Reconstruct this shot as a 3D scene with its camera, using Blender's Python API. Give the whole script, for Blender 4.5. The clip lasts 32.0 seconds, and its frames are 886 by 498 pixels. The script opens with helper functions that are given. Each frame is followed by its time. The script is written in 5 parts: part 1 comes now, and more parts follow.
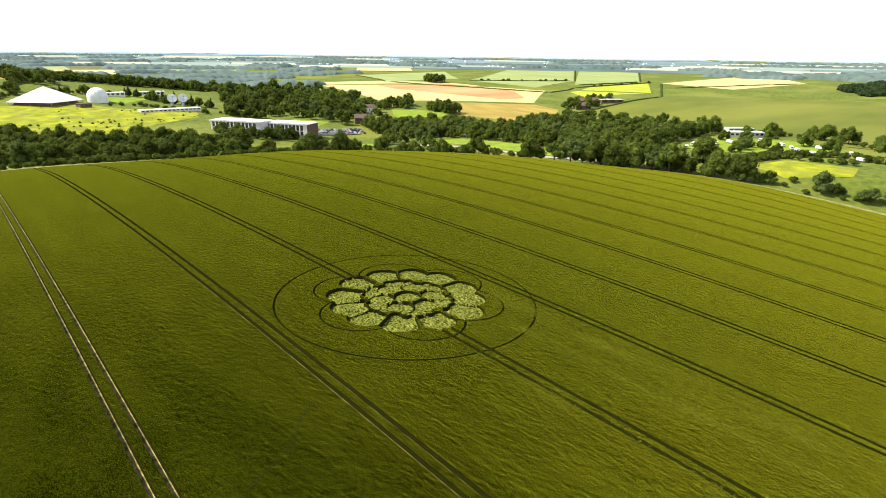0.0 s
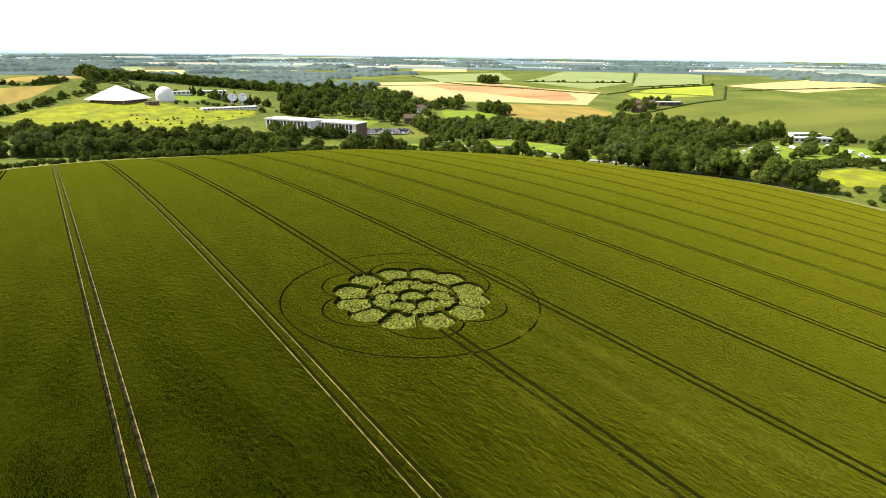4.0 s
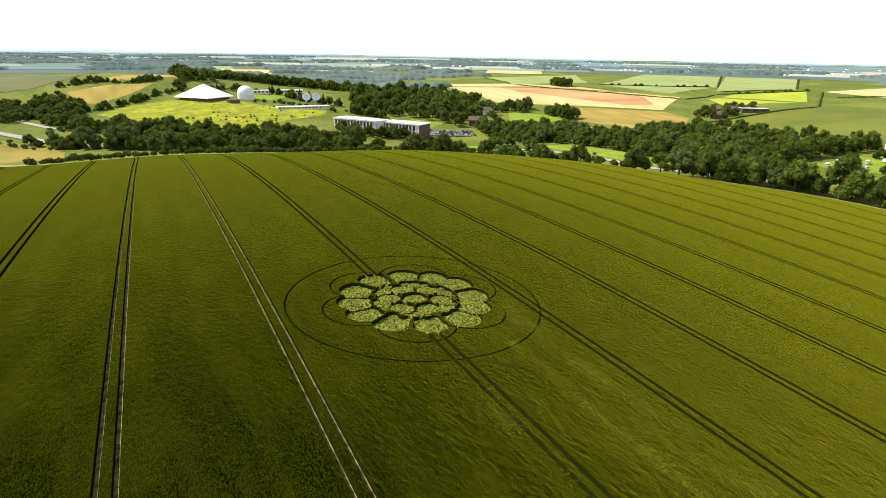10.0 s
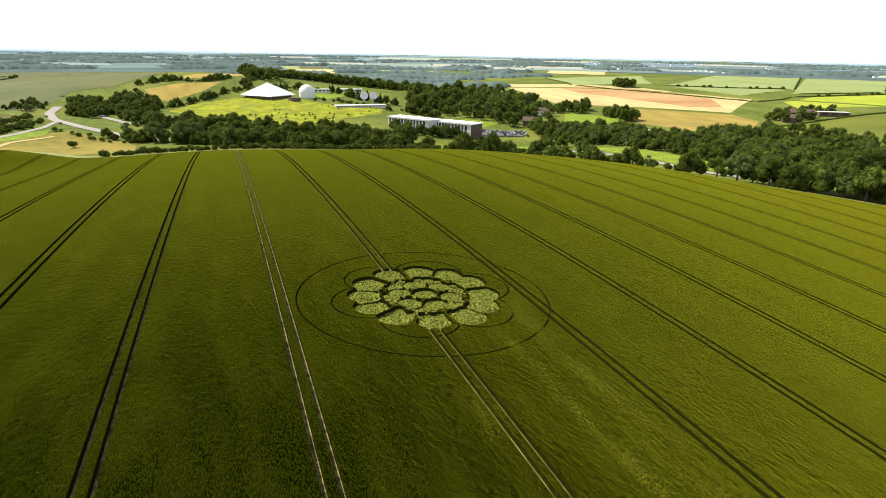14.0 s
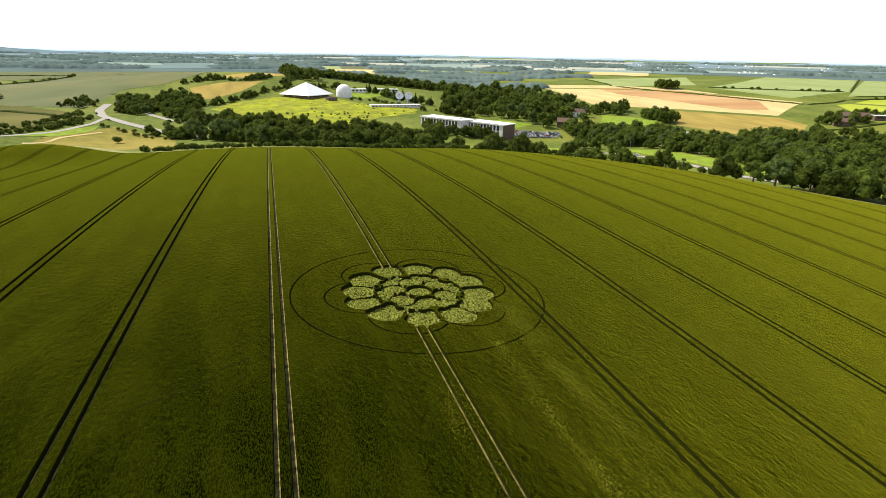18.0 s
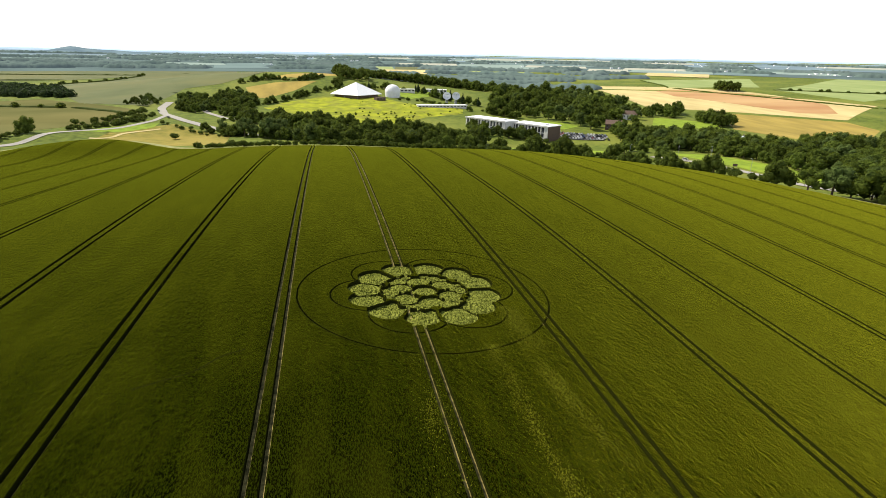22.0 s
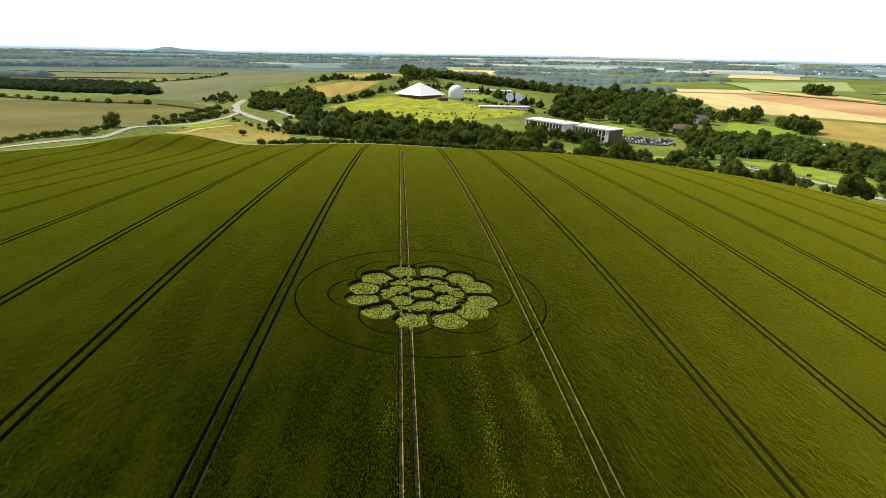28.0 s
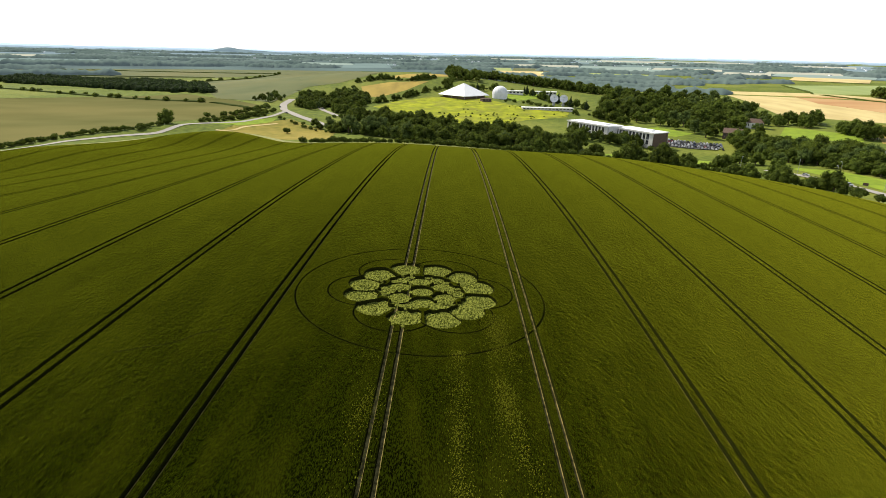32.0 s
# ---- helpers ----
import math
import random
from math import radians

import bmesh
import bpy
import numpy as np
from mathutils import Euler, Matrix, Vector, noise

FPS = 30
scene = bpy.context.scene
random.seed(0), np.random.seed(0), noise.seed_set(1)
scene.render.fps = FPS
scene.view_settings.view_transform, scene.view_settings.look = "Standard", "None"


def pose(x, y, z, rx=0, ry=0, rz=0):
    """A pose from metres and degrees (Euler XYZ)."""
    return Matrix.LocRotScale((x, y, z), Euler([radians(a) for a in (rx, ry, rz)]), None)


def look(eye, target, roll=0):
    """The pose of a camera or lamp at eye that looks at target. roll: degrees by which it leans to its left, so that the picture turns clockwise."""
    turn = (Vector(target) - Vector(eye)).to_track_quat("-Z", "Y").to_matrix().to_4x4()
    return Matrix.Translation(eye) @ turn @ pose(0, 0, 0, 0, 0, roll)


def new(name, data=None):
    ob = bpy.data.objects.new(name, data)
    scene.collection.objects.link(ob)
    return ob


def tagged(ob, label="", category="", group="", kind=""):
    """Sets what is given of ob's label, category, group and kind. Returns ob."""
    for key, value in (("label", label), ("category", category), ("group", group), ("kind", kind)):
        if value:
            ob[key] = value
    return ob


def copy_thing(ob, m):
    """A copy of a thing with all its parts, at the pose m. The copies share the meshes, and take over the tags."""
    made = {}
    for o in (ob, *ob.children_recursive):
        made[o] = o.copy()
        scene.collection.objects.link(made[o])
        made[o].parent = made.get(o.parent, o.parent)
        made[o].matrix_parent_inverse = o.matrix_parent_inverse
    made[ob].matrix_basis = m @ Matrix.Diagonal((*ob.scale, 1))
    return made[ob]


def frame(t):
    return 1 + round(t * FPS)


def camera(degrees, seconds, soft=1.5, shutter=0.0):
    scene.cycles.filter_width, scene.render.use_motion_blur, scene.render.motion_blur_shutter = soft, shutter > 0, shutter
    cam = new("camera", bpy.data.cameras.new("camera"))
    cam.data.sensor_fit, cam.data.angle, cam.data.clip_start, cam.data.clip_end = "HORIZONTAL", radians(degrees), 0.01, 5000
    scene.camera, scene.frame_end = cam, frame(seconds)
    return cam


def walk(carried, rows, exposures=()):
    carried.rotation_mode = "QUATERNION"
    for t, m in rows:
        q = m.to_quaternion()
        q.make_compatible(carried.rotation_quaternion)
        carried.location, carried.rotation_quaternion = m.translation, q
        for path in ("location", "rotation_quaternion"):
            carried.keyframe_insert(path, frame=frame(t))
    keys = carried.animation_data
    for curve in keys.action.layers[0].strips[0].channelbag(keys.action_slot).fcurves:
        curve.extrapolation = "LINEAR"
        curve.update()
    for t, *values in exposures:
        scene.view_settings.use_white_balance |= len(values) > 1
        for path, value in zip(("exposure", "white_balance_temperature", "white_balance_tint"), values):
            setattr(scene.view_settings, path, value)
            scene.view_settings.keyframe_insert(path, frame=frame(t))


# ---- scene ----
cam = camera(78.90, 32.0, 0.5)
# seconds, place, heading, pitch, roll
PATH = [
    (0, -58.60, -74.60, 44.68, -42.260, -19.656, 0.806),
    (0.5, -57.77, -75.31, 44.71, -41.567, -19.651, 0.789),
    (1, -56.93, -76.03, 44.73, -40.548, -19.646, 0.789),
    (1.5, -56.08, -76.78, 44.75, -39.764, -19.657, 0.781),
    (2, -55.22, -77.54, 44.76, -38.904, -19.664, 0.776),
    (2.5, -54.37, -78.29, 44.76, -38.195, -19.674, 0.802),
    (3, -53.52, -79.02, 44.74, -37.791, -19.669, 0.826),
    (3.5, -52.70, -79.73, 44.71, -37.162, -19.650, 0.841),
    (5.5, -49.45, -82.43, 44.58, -34.125, -19.597, 0.877),
    (6, -48.62, -83.08, 44.67, -33.593, -19.593, 0.912),
    (6.5, -47.76, -83.70, 44.89, -32.954, -19.610, 0.889),
    (7, -46.88, -84.31, 45.14, -32.254, -19.639, 0.886),
    (7.5, -46.00, -84.92, 45.36, -31.610, -19.624, 0.921),
    (8, -45.12, -85.51, 45.52, -31.039, -19.640, 0.925),
    (8.5, -44.22, -86.08, 45.65, -30.526, -19.634, 0.965),
    (9, -43.28, -86.63, 45.74, -30.131, -19.638, 1.039),
    (9.5, -42.32, -87.16, 45.85, -29.349, -19.636, 1.043),
    (10, -41.34, -87.67, 45.94, -28.522, -19.647, 1.144),
    (10.5, -40.36, -88.20, 46.00, -27.830, -19.650, 1.173),
    (11, -39.41, -88.75, 46.03, -26.982, -19.655, 1.167),
    (11.5, -38.46, -89.32, 46.02, -26.283, -19.652, 1.149),
    (12, -37.50, -89.89, 45.98, -24.109, -19.680, 1.094),
    (12.5, -36.50, -90.43, 45.90, -22.959, -19.715, 1.100),
    (13, -35.48, -90.94, 45.81, -22.829, -19.689, 1.068),
    (13.5, -34.44, -91.43, 45.71, -22.455, -19.716, 1.118),
    (15.5, -30.29, -93.06, 45.27, -21.180, -19.708, 1.227),
    (16, -29.32, -93.39, 45.19, -20.601, -19.714, 1.238),
    (16.5, -28.36, -93.69, 45.13, -19.916, -19.732, 1.239),
    (17, -27.40, -93.97, 45.09, -19.450, -19.731, 1.256),
    (17.5, -26.42, -94.23, 45.06, -18.763, -19.725, 1.268),
    (18, -25.39, -94.50, 45.03, -17.850, -19.738, 1.237),
    (18.5, -24.34, -94.77, 45.01, -17.135, -19.751, 1.254),
    (19, -23.28, -95.05, 45.01, -16.444, -19.748, 1.238),
    (19.5, -22.27, -95.35, 45.04, -15.727, -19.756, 1.234),
    (20, -21.30, -95.67, 45.09, -15.183, -19.771, 1.224),
    (20.5, -20.34, -95.99, 45.16, -14.522, -19.784, 1.242),
    (21, -19.36, -96.32, 45.23, -13.683, -19.783, 1.251),
    (21.5, -18.36, -96.62, 45.30, -13.043, -19.787, 1.244),
    (22, -17.32, -96.91, 45.37, -12.314, -19.806, 1.253),
    (22.5, -16.28, -97.17, 45.45, -11.769, -19.814, 1.285),
    (23, -15.21, -97.41, 45.55, -11.358, -19.814, 1.289),
    (23.5, -14.13, -97.63, 45.66, -10.781, -19.825, 1.298),
    (24, -13.01, -97.79, 45.79, -10.157, -19.834, 1.308),
    (24.5, -11.83, -97.92, 45.93, -9.464, -19.870, 1.298),
    (25, -10.63, -98.00, 46.06, -8.729, -19.889, 1.292),
    (25.5, -9.46, -98.10, 46.13, -7.974, -19.899, 1.305),
    (27.5, -5.13, -98.54, 46.11, -5.517, -19.931, 1.324),
    (28, -4.09, -98.62, 46.21, -4.833, -19.938, 1.348),
    (28.5, -3.06, -98.69, 46.34, -4.202, -19.962, 1.352),
    (29, -2.04, -98.74, 46.51, -3.606, -19.957, 1.365),
    (29.5, -1.01, -98.80, 46.67, -3.019, -19.974, 1.377),
    (30, 0.07, -98.86, 46.77, -2.386, -19.991, 1.385),
    (30.5, 1.23, -98.95, 46.73, -1.791, -19.989, 1.433),
    (31, 2.47, -99.07, 46.62, -1.131, -19.990, 1.445),
    (31.5, 3.73, -99.19, 46.48, -0.302, -19.987, 1.450),
    (32, 5.02, -99.32, 46.34, 0.328, -19.983, 1.443),
]


def flown(x, y, z, heading, pitch, roll):
    """The pose of the drone's camera from its heading, pitch and roll."""
    return pose(x, y, z, 0, 0, heading) @ pose(0, 0, 0, 90 + pitch, 0, 0) @ pose(0, 0, 0, 0, 0, roll)


walk(cam, [(t, flown(*row)) for t, *row in PATH], [(0, 0.92), (6, 0.72), (13, 0.64), (19, 0.54), (28, 0.42), (32, 0.38)])

# ---- world, sun ----
SUN_AZ, SUN_EL = math.atan2(-0.72, 0.70), radians(48)
sun_way = Vector((math.sin(SUN_AZ) * math.cos(SUN_EL), math.cos(SUN_AZ) * math.cos(SUN_EL), math.sin(SUN_EL)))
world = bpy.data.worlds.new("world")
scene.world = world
world.use_nodes = True
wn = world.node_tree.nodes
sky = wn.new("ShaderNodeTexSky")
sky.sky_type, sky.sun_disc = "NISHITA", False
sky.sun_elevation, sky.sun_rotation = SUN_EL, SUN_AZ
sky.air_density, sky.dust_density, sky.ozone_density = 1.0, 0.6, 1.0
# thin bright haze: strongest at the horizon all round, thinning towards the zenith
at, axes = wn.new("ShaderNodeTexCoord"), wn.new("ShaderNodeSeparateXYZ")
thin_out, haze = wn.new("ShaderNodeMapRange"), wn.new("ShaderNodeMix")
thin_out.interpolation_type = "SMOOTHSTEP"
thin_out.inputs["From Min"].default_value, thin_out.inputs["From Max"].default_value = 0.0, 0.75
thin_out.inputs["To Min"].default_value, thin_out.inputs["To Max"].default_value = 0.62, 0.10
haze.data_type = "RGBA"
haze.inputs["B"].default_value = (14.5, 14.8, 15.2, 1)
wn["Background"].inputs["Strength"].default_value = 0.09
wl = world.node_tree.links.new
wl(at.outputs["Generated"], axes.inputs[0])
wl(axes.outputs["Z"], thin_out.inputs["Value"])
wl(thin_out.outputs[0], haze.inputs["Factor"])
wl(sky.outputs[0], haze.inputs["A"])
wl(haze.outputs["Result"], wn["Background"].inputs["Color"])
sun_data = bpy.data.lights.new("sun", "SUN")
sun_data.energy, sun_data.angle, sun_data.color = 5.0, radians(0.6), (1.0, 0.93, 0.8)
sun = new("sun", sun_data)
sun.matrix_world = look((0, 0, 300), Vector((0, 0, 300)) - sun_way)


# ---- land: heights ----
FIELD = [(320, -54), (306, -26), (287, 13), (269, 69), (242, 105), (227, 134), (217, 160), (208, 186), (185, 221), (149, 249), (113, 271), (76, 280), (33, 302), (-31, 314), (-73, 317), (-100, 316), (-122, 318), (-146, 337), (-167, 351), (-185, 350), (-218, 329), (-236, 291), (-250, 257), (-262, 236), (-330, 120), (-430, -100), (-430, -300), (330, -300), (320, -70)]


def beyond(x, y, outline):
    """Metres from points to an outline, less than nought inside it."""
    x, y = np.asarray(x, float), np.asarray(y, float)
    best, inside = np.full(x.shape, 1e9), np.zeros(x.shape, bool)
    for (ax, ay), (bx, by) in zip(outline, outline[1:] + outline[:1]):
        dx, dy = bx - ax, by - ay
        s = np.clip(((x - ax) * dx + (y - ay) * dy) / (dx * dx + dy * dy + 1e-9), 0, 1)
        best = np.minimum(best, np.hypot(x - ax - s * dx, y - ay - s * dy))
        inside ^= ((ay > y) != (by > y)) & (x < dx * (y - ay) / (dy + 1e-12) + ax)
    return np.where(inside, -best, best)


def knoll(x, y, cx, cy, wide, deep):
    return np.exp(-((x - cx) / wide) ** 2 - ((y - cy) / deep) ** 2)


def smooth(v):
    v = np.clip(v, 0, 1)
    return v * v * (3 - 2 * v)


def field_height(x, y):
    """The long back of the wheat field."""
    u, v = np.clip(x, -450, 340) / 100, np.clip(y, -320, 360) / 100
    z = 0.17 - 4.835 * u - 0.1598 * v - 1.832 * u * u + 4.301 * u * v - 2.009 * v * v - 0.01253 * u ** 3 - 0.663 * u * u * v - 0.8582 * u * v * v + 0.06478 * v ** 3
    for tall, cx, cy, wide, deep in ((2.7, -150, 330, 45, 60), (11.6, -190, 350, 50, 60), (6.8, -240, 330, 60, 60), (17.7, -300, 300, 70, 80), (7.1, -230, 230, 60, 60),
                                     (9.6, -300, 200, 70, 80), (1.2, 215, 150, 60, 70), (3.0, 275, 40, 60, 70), (-3.0, 40, 300, 70, 45)):
        z = z + tall * knoll(x, y, cx, cy, wide, deep)
    return z


def lie(u, v):
    """The lie of the land on a plan that shrinks with the distance from a lookout over the field."""
    r = np.hypot(u, v)
    z = -14 + 22 * (1 - np.exp(-np.maximum(0, r - 230) / 350)) + 15 * smooth((r - 900) / 3600)
    z = z + 22 * knoll(u, v, -55, 522, 170, 95) + 5 * knoll(u, v, 60, 405, 90, 55)
    z = z - 6.5 * knoll(u, v, 155, 265, 70, 55)
    z = z + 2.4 * knoll(u, v, 13, 426, 34, 24)
    return z + 6 * knoll(u, v, 440, 500, 200, 150) + 4 * knoll(u, v, -170, 380, 100, 90)


def land_height(x, y):
    """The valley round the field and the hills that rise behind it."""
    dx, dy = np.asarray(x, float) + 35.6, np.asarray(y, float) + 91.1
    far = np.hypot(dx, dy) + 1e-6
    near = np.where(far < 1077, 1 / (1 / far + 0.0005), 700 + (far - 1077) / 0.9316)
    turn = radians(-0.48)
    u, v = (dx * math.cos(turn) - dy * math.sin(turn)) * near / far - 36.4, (dx * math.sin(turn) + dy * math.cos(turn)) * near / far - 90.2
    z = 46.0 + (lie(u, v) - 45.7) * far / near + 0.0084 * np.minimum(far, 1500) + 0.004 * np.maximum(far - 1500, 0) - 5 * np.exp(-((far - 640) / 230) ** 2)
    z = z - 0.006 * np.maximum(far - 900, 0) * smooth((np.degrees(np.arctan2(dy, dx)) - 70) / 40)  # the western vale lies lower
    return z - 5 * knoll(x, y, 15, 620, 120, 60) - 5 * knoll(x, y, -138, 395, 60, 45) - 3 * knoll(x, y, -146, 545, 50, 50) - 6 * knoll(x, y, 566, 345, 120, 100) + 2.5 * knoll(x, y, 170, 415, 60, 50) + 2.3 * knoll(x, y, -230, 350, 75, 120)


def height(x, y):
    x, y = np.asarray(x, float), np.asarray(y, float)
    w = smooth(beyond(x, y, FIELD) / 45)
    return field_height(x, y) * (1 - w) + land_height(x, y) * w


def ground_at(x, y):
    return float(height(x, y))


# ---- materials ----
def material(name, base, rough=0.9, second=None, scale=1.0, fine=None, bump=0.0, bump_scale=8.0, stretch=(1, 1, 1), metal=0.0, gloss=0.2,
             blotch=None, blotch_scale=0.02, blotch_amount=0.6, vary=0.0, tight=0.15):
    """A procedural surface: a base colour broken by a second at one scale, by blotches at a larger one, with relief."""
    m = bpy.data.materials.new(name)
    m.use_nodes = True
    n, link = m.node_tree.nodes, m.node_tree.links.new
    b = n["Principled BSDF"]
    b.inputs["Roughness"].default_value, b.inputs["Metallic"].default_value = rough, metal
    b.inputs["Specular IOR Level"].default_value = gloss
    at = n.new("ShaderNodeTexCoord")
    turn = n.new("ShaderNodeMapping")
    turn.inputs["Scale"].default_value = stretch
    link(at.outputs["Object"], turn.inputs["Vector"])

    def grain(size, detail=4.0):
        t = n.new("ShaderNodeTexNoise")
        t.inputs["Scale"].default_value, t.inputs["Detail"].default_value = size, detail
        link(turn.outputs[0], t.inputs["Vector"])
        return t.outputs["Fac"]

    def blend(fac, a, c, low=0.35, high=0.65):
        span = n.new("ShaderNodeMapRange")
        span.inputs["From Min"].default_value, span.inputs["From Max"].default_value = low, high
        link(fac, span.inputs["Value"])
        mix = n.new("ShaderNodeMix")
        mix.data_type = "RGBA"
        link(span.outputs[0], mix.inputs["Factor"])
        for sock, v in ((mix.inputs["A"], a), (mix.inputs["B"], c)):
            if isinstance(v, tuple):
                sock.default_value = (*v, 1)
            else:
                link(v, sock)
        return mix.outputs["Result"]

    colour = blend(grain(scale), base, second or tuple(c * 0.8 for c in base), 0.5 - tight, 0.5 + tight)
    if blotch:
        mixed = blend(grain(blotch_scale, 3.0), (0, 0, 0), (1, 1, 1), 0.45, 0.65)
        mul = n.new("ShaderNodeMath")
        mul.operation = "MULTIPLY"
        mul.inputs[1].default_value = blotch_amount
        link(mixed, mul.inputs[0])
        mix = n.new("ShaderNodeMix")
        mix.data_type = "RGBA"
        link(mul.outputs[0], mix.inputs["Factor"])
        link(colour, mix.inputs["A"])
        mix.inputs["B"].default_value = (*blotch, 1)
        colour = mix.outputs["Result"]
    if vary:
        info, hsv, span = n.new("ShaderNodeObjectInfo"), n.new("ShaderNodeHueSaturation"), n.new("ShaderNodeMapRange")
        span.inputs["To Min"].default_value, span.inputs["To Max"].default_value = 1 - vary, 1 + vary
        link(info.outputs["Random"], span.inputs["Value"])
        link(span.outputs[0], hsv.inputs["Value"])
        link(colour, hsv.inputs["Color"])
        colour = hsv.outputs["Color"]
    link(colour, b.inputs["Base Color"])
    if bump:
        relief = n.new("ShaderNodeBump")
        relief.inputs["Strength"].default_value, relief.inputs["Distance"].default_value = 1.0, bump
        link(grain(bump_scale, 5.0), relief.inputs["Height"])
        link(relief.outputs[0], b.inputs["Normal"])
    return m


# The near-black second colour paints in shade down between the wheat tops.
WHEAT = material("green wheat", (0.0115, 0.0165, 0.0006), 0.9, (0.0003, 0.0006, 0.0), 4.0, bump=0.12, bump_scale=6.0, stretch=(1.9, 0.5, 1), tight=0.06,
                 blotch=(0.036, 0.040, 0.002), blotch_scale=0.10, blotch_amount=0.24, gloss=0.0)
b = WHEAT.node_tree.nodes["Principled BSDF"]  # the fuzz of pale awns over the green
# yellower and paler towards the lower side of the field
n, link = WHEAT.node_tree.nodes, WHEAT.node_tree.links.new
at, axes, ripe, mix = n.new("ShaderNodeTexCoord"), n.new("ShaderNodeSeparateXYZ"), n.new("ShaderNodeMapRange"), n.new("ShaderNodeMix")
ripe.inputs["From Min"].default_value, ripe.inputs["From Max"].default_value = 35, 235
mix.data_type, mix.blend_type = "RGBA", "ADD"
green = b.inputs["Base Color"].links[0].from_socket
mix.inputs["B"].default_value = (0.058, 0.055, 0.0025, 1)
link(at.outputs["Object"], axes.inputs[0])
link(axes.outputs["X"], ripe.inputs["Value"])
link(ripe.outputs[0], mix.inputs["Factor"])
link(green, mix.inputs["A"])
link(mix.outputs["Result"], b.inputs["Base Color"])
b.inputs["Sheen Weight"].default_value, b.inputs["Sheen Roughness"].default_value = 0.48, 0.30
b.inputs["Sheen Tint"].default_value = (0.64, 0.64, 0.035, 1)
HEADS = material("thin pale wheat heads", (0.14, 0.145, 0.012), 0.9, (0.08, 0.085, 0.006), 1.5, gloss=0.0)
# Upright stalks coloured dark to stand in for shade inside the wheat gaps.
STALK_SHADE = material("wheat stalks darkened for shade", (0.026, 0.028, 0.005), 0.9, (0.010, 0.012, 0.002), 6.0, gloss=0.0)
LAID = material("laid wheat", (0.205, 0.22, 0.040), 0.7, (0.022, 0.028, 0.003), 3.6, tight=0.15, stretch=(1, 0.45, 1), bump=0.22, bump_scale=3.0, gloss=0.0)
SOIL = material("dry chalky soil", (0.26, 0.19, 0.085), 0.95, (0.15, 0.11, 0.045), 0.9, bump=0.05, bump_scale=6)
STUBBLE = material("trodden straw track", (0.33, 0.26, 0.085), 0.9, (0.07, 0.06, 0.015), 0.9, bump=0.05, bump_scale=4)
GRASS = material("rough grass", (0.125, 0.155, 0.02), 0.95, (0.07, 0.095, 0.014), 0.2, blotch=(0.19, 0.20, 0.035), blotch_scale=0.012, bump=0.3, bump_scale=0.8, gloss=0.1)
MEADOW = material("sunny meadow grass", (0.30, 0.32, 0.014), 0.95, (0.16, 0.185, 0.010), 0.10, blotch=(0.17, 0.17, 0.03), blotch_scale=0.06, bump=0.25, bump_scale=0.9, gloss=0.1)
LAWN = material("mown lawn", (0.21, 0.28, 0.025), 0.95, (0.14, 0.20, 0.02), 0.15, bump=0.1, bump_scale=1.5, gloss=0.1)
VERGE = material("bleached verge grass", (0.30, 0.29, 0.11), 0.95, (0.16, 0.17, 0.05), 0.5, bump=0.2, bump_scale=1.5, gloss=0.1)
BARLEY = material("pale ripe barley", (0.52, 0.42, 0.19), 0.9, (0.42, 0.33, 0.14), 0.05, stretch=(1, 0.3, 1), gloss=0.1)
TILLED = material("red brown tilled earth", (0.34, 0.18, 0.075), 0.95, (0.45, 0.29, 0.13), 0.012, stretch=(0.5, 1, 1), gloss=0.1)
GOLD = material("golden standing barley", (0.34, 0.25, 0.055), 0.9, (0.24, 0.18, 0.04), 0.06, stretch=(1, 0.3, 1), gloss=0.1)
STRAW = material("olive gold ripening corn", (0.27, 0.23, 0.06), 0.9, (0.19, 0.18, 0.045), 0.06, gloss=0.1)
PALE = material("pale green corn", (0.26, 0.30, 0.11), 0.9, (0.20, 0.25, 0.08), 0.03, stretch=(1, 0.2, 1), gloss=0.1)
RAPE = material("yellow green crop", (0.34, 0.38, 0.03), 0.9, (0.27, 0.31, 0.03), 0.04, gloss=0.1)
BEET = material("dark green crop", (0.13, 0.145, 0.018), 0.95, (0.09, 0.11, 0.014), 0.02, blotch=(0.18, 0.185, 0.03), blotch_scale=0.008, stretch=(0.35, 1, 1), gloss=0.1)
HUMP = material("dry hump grass", (0.23, 0.19, 0.035), 0.95, (0.15, 0.14, 0.022), 0.15, blotch=(0.28, 0.215, 0.045), blotch_scale=0.03, bump=0.2, bump_scale=1.0, gloss=0.1)
OLIVE = material("olive gold corn", (0.135, 0.13, 0.05), 0.95, (0.10, 0.10, 0.036), 0.02, blotch=(0.18, 0.155, 0.06), blotch_scale=0.008, stretch=(0.5, 1, 1), gloss=0.0)
DUSK = material("grey green corn", (0.115, 0.125, 0.05), 0.95, (0.09, 0.105, 0.04), 0.02, blotch=(0.15, 0.14, 0.05), blotch_scale=0.008, gloss=0.1)
LEAF = material("broad leaves", (0.024, 0.038, 0.007), 0.8, (0.090, 0.118, 0.018), 0.4, gloss=0.04, vary=0.35)
PALELEAF = material("grey green willow leaves", (0.085, 0.115, 0.03), 0.8, (0.05, 0.075, 0.018), 0.4, gloss=0.04, vary=0.15)
DARKLEAF = material("dark needles", (0.02, 0.034, 0.014), 0.8, (0.042, 0.06, 0.022), 0.4, gloss=0.04, vary=0.25)
HEDGE = material("hedge leaves", (0.038, 0.056, 0.010), 0.8, (0.085, 0.11, 0.02), 0.3, gloss=0.04, vary=0.2)
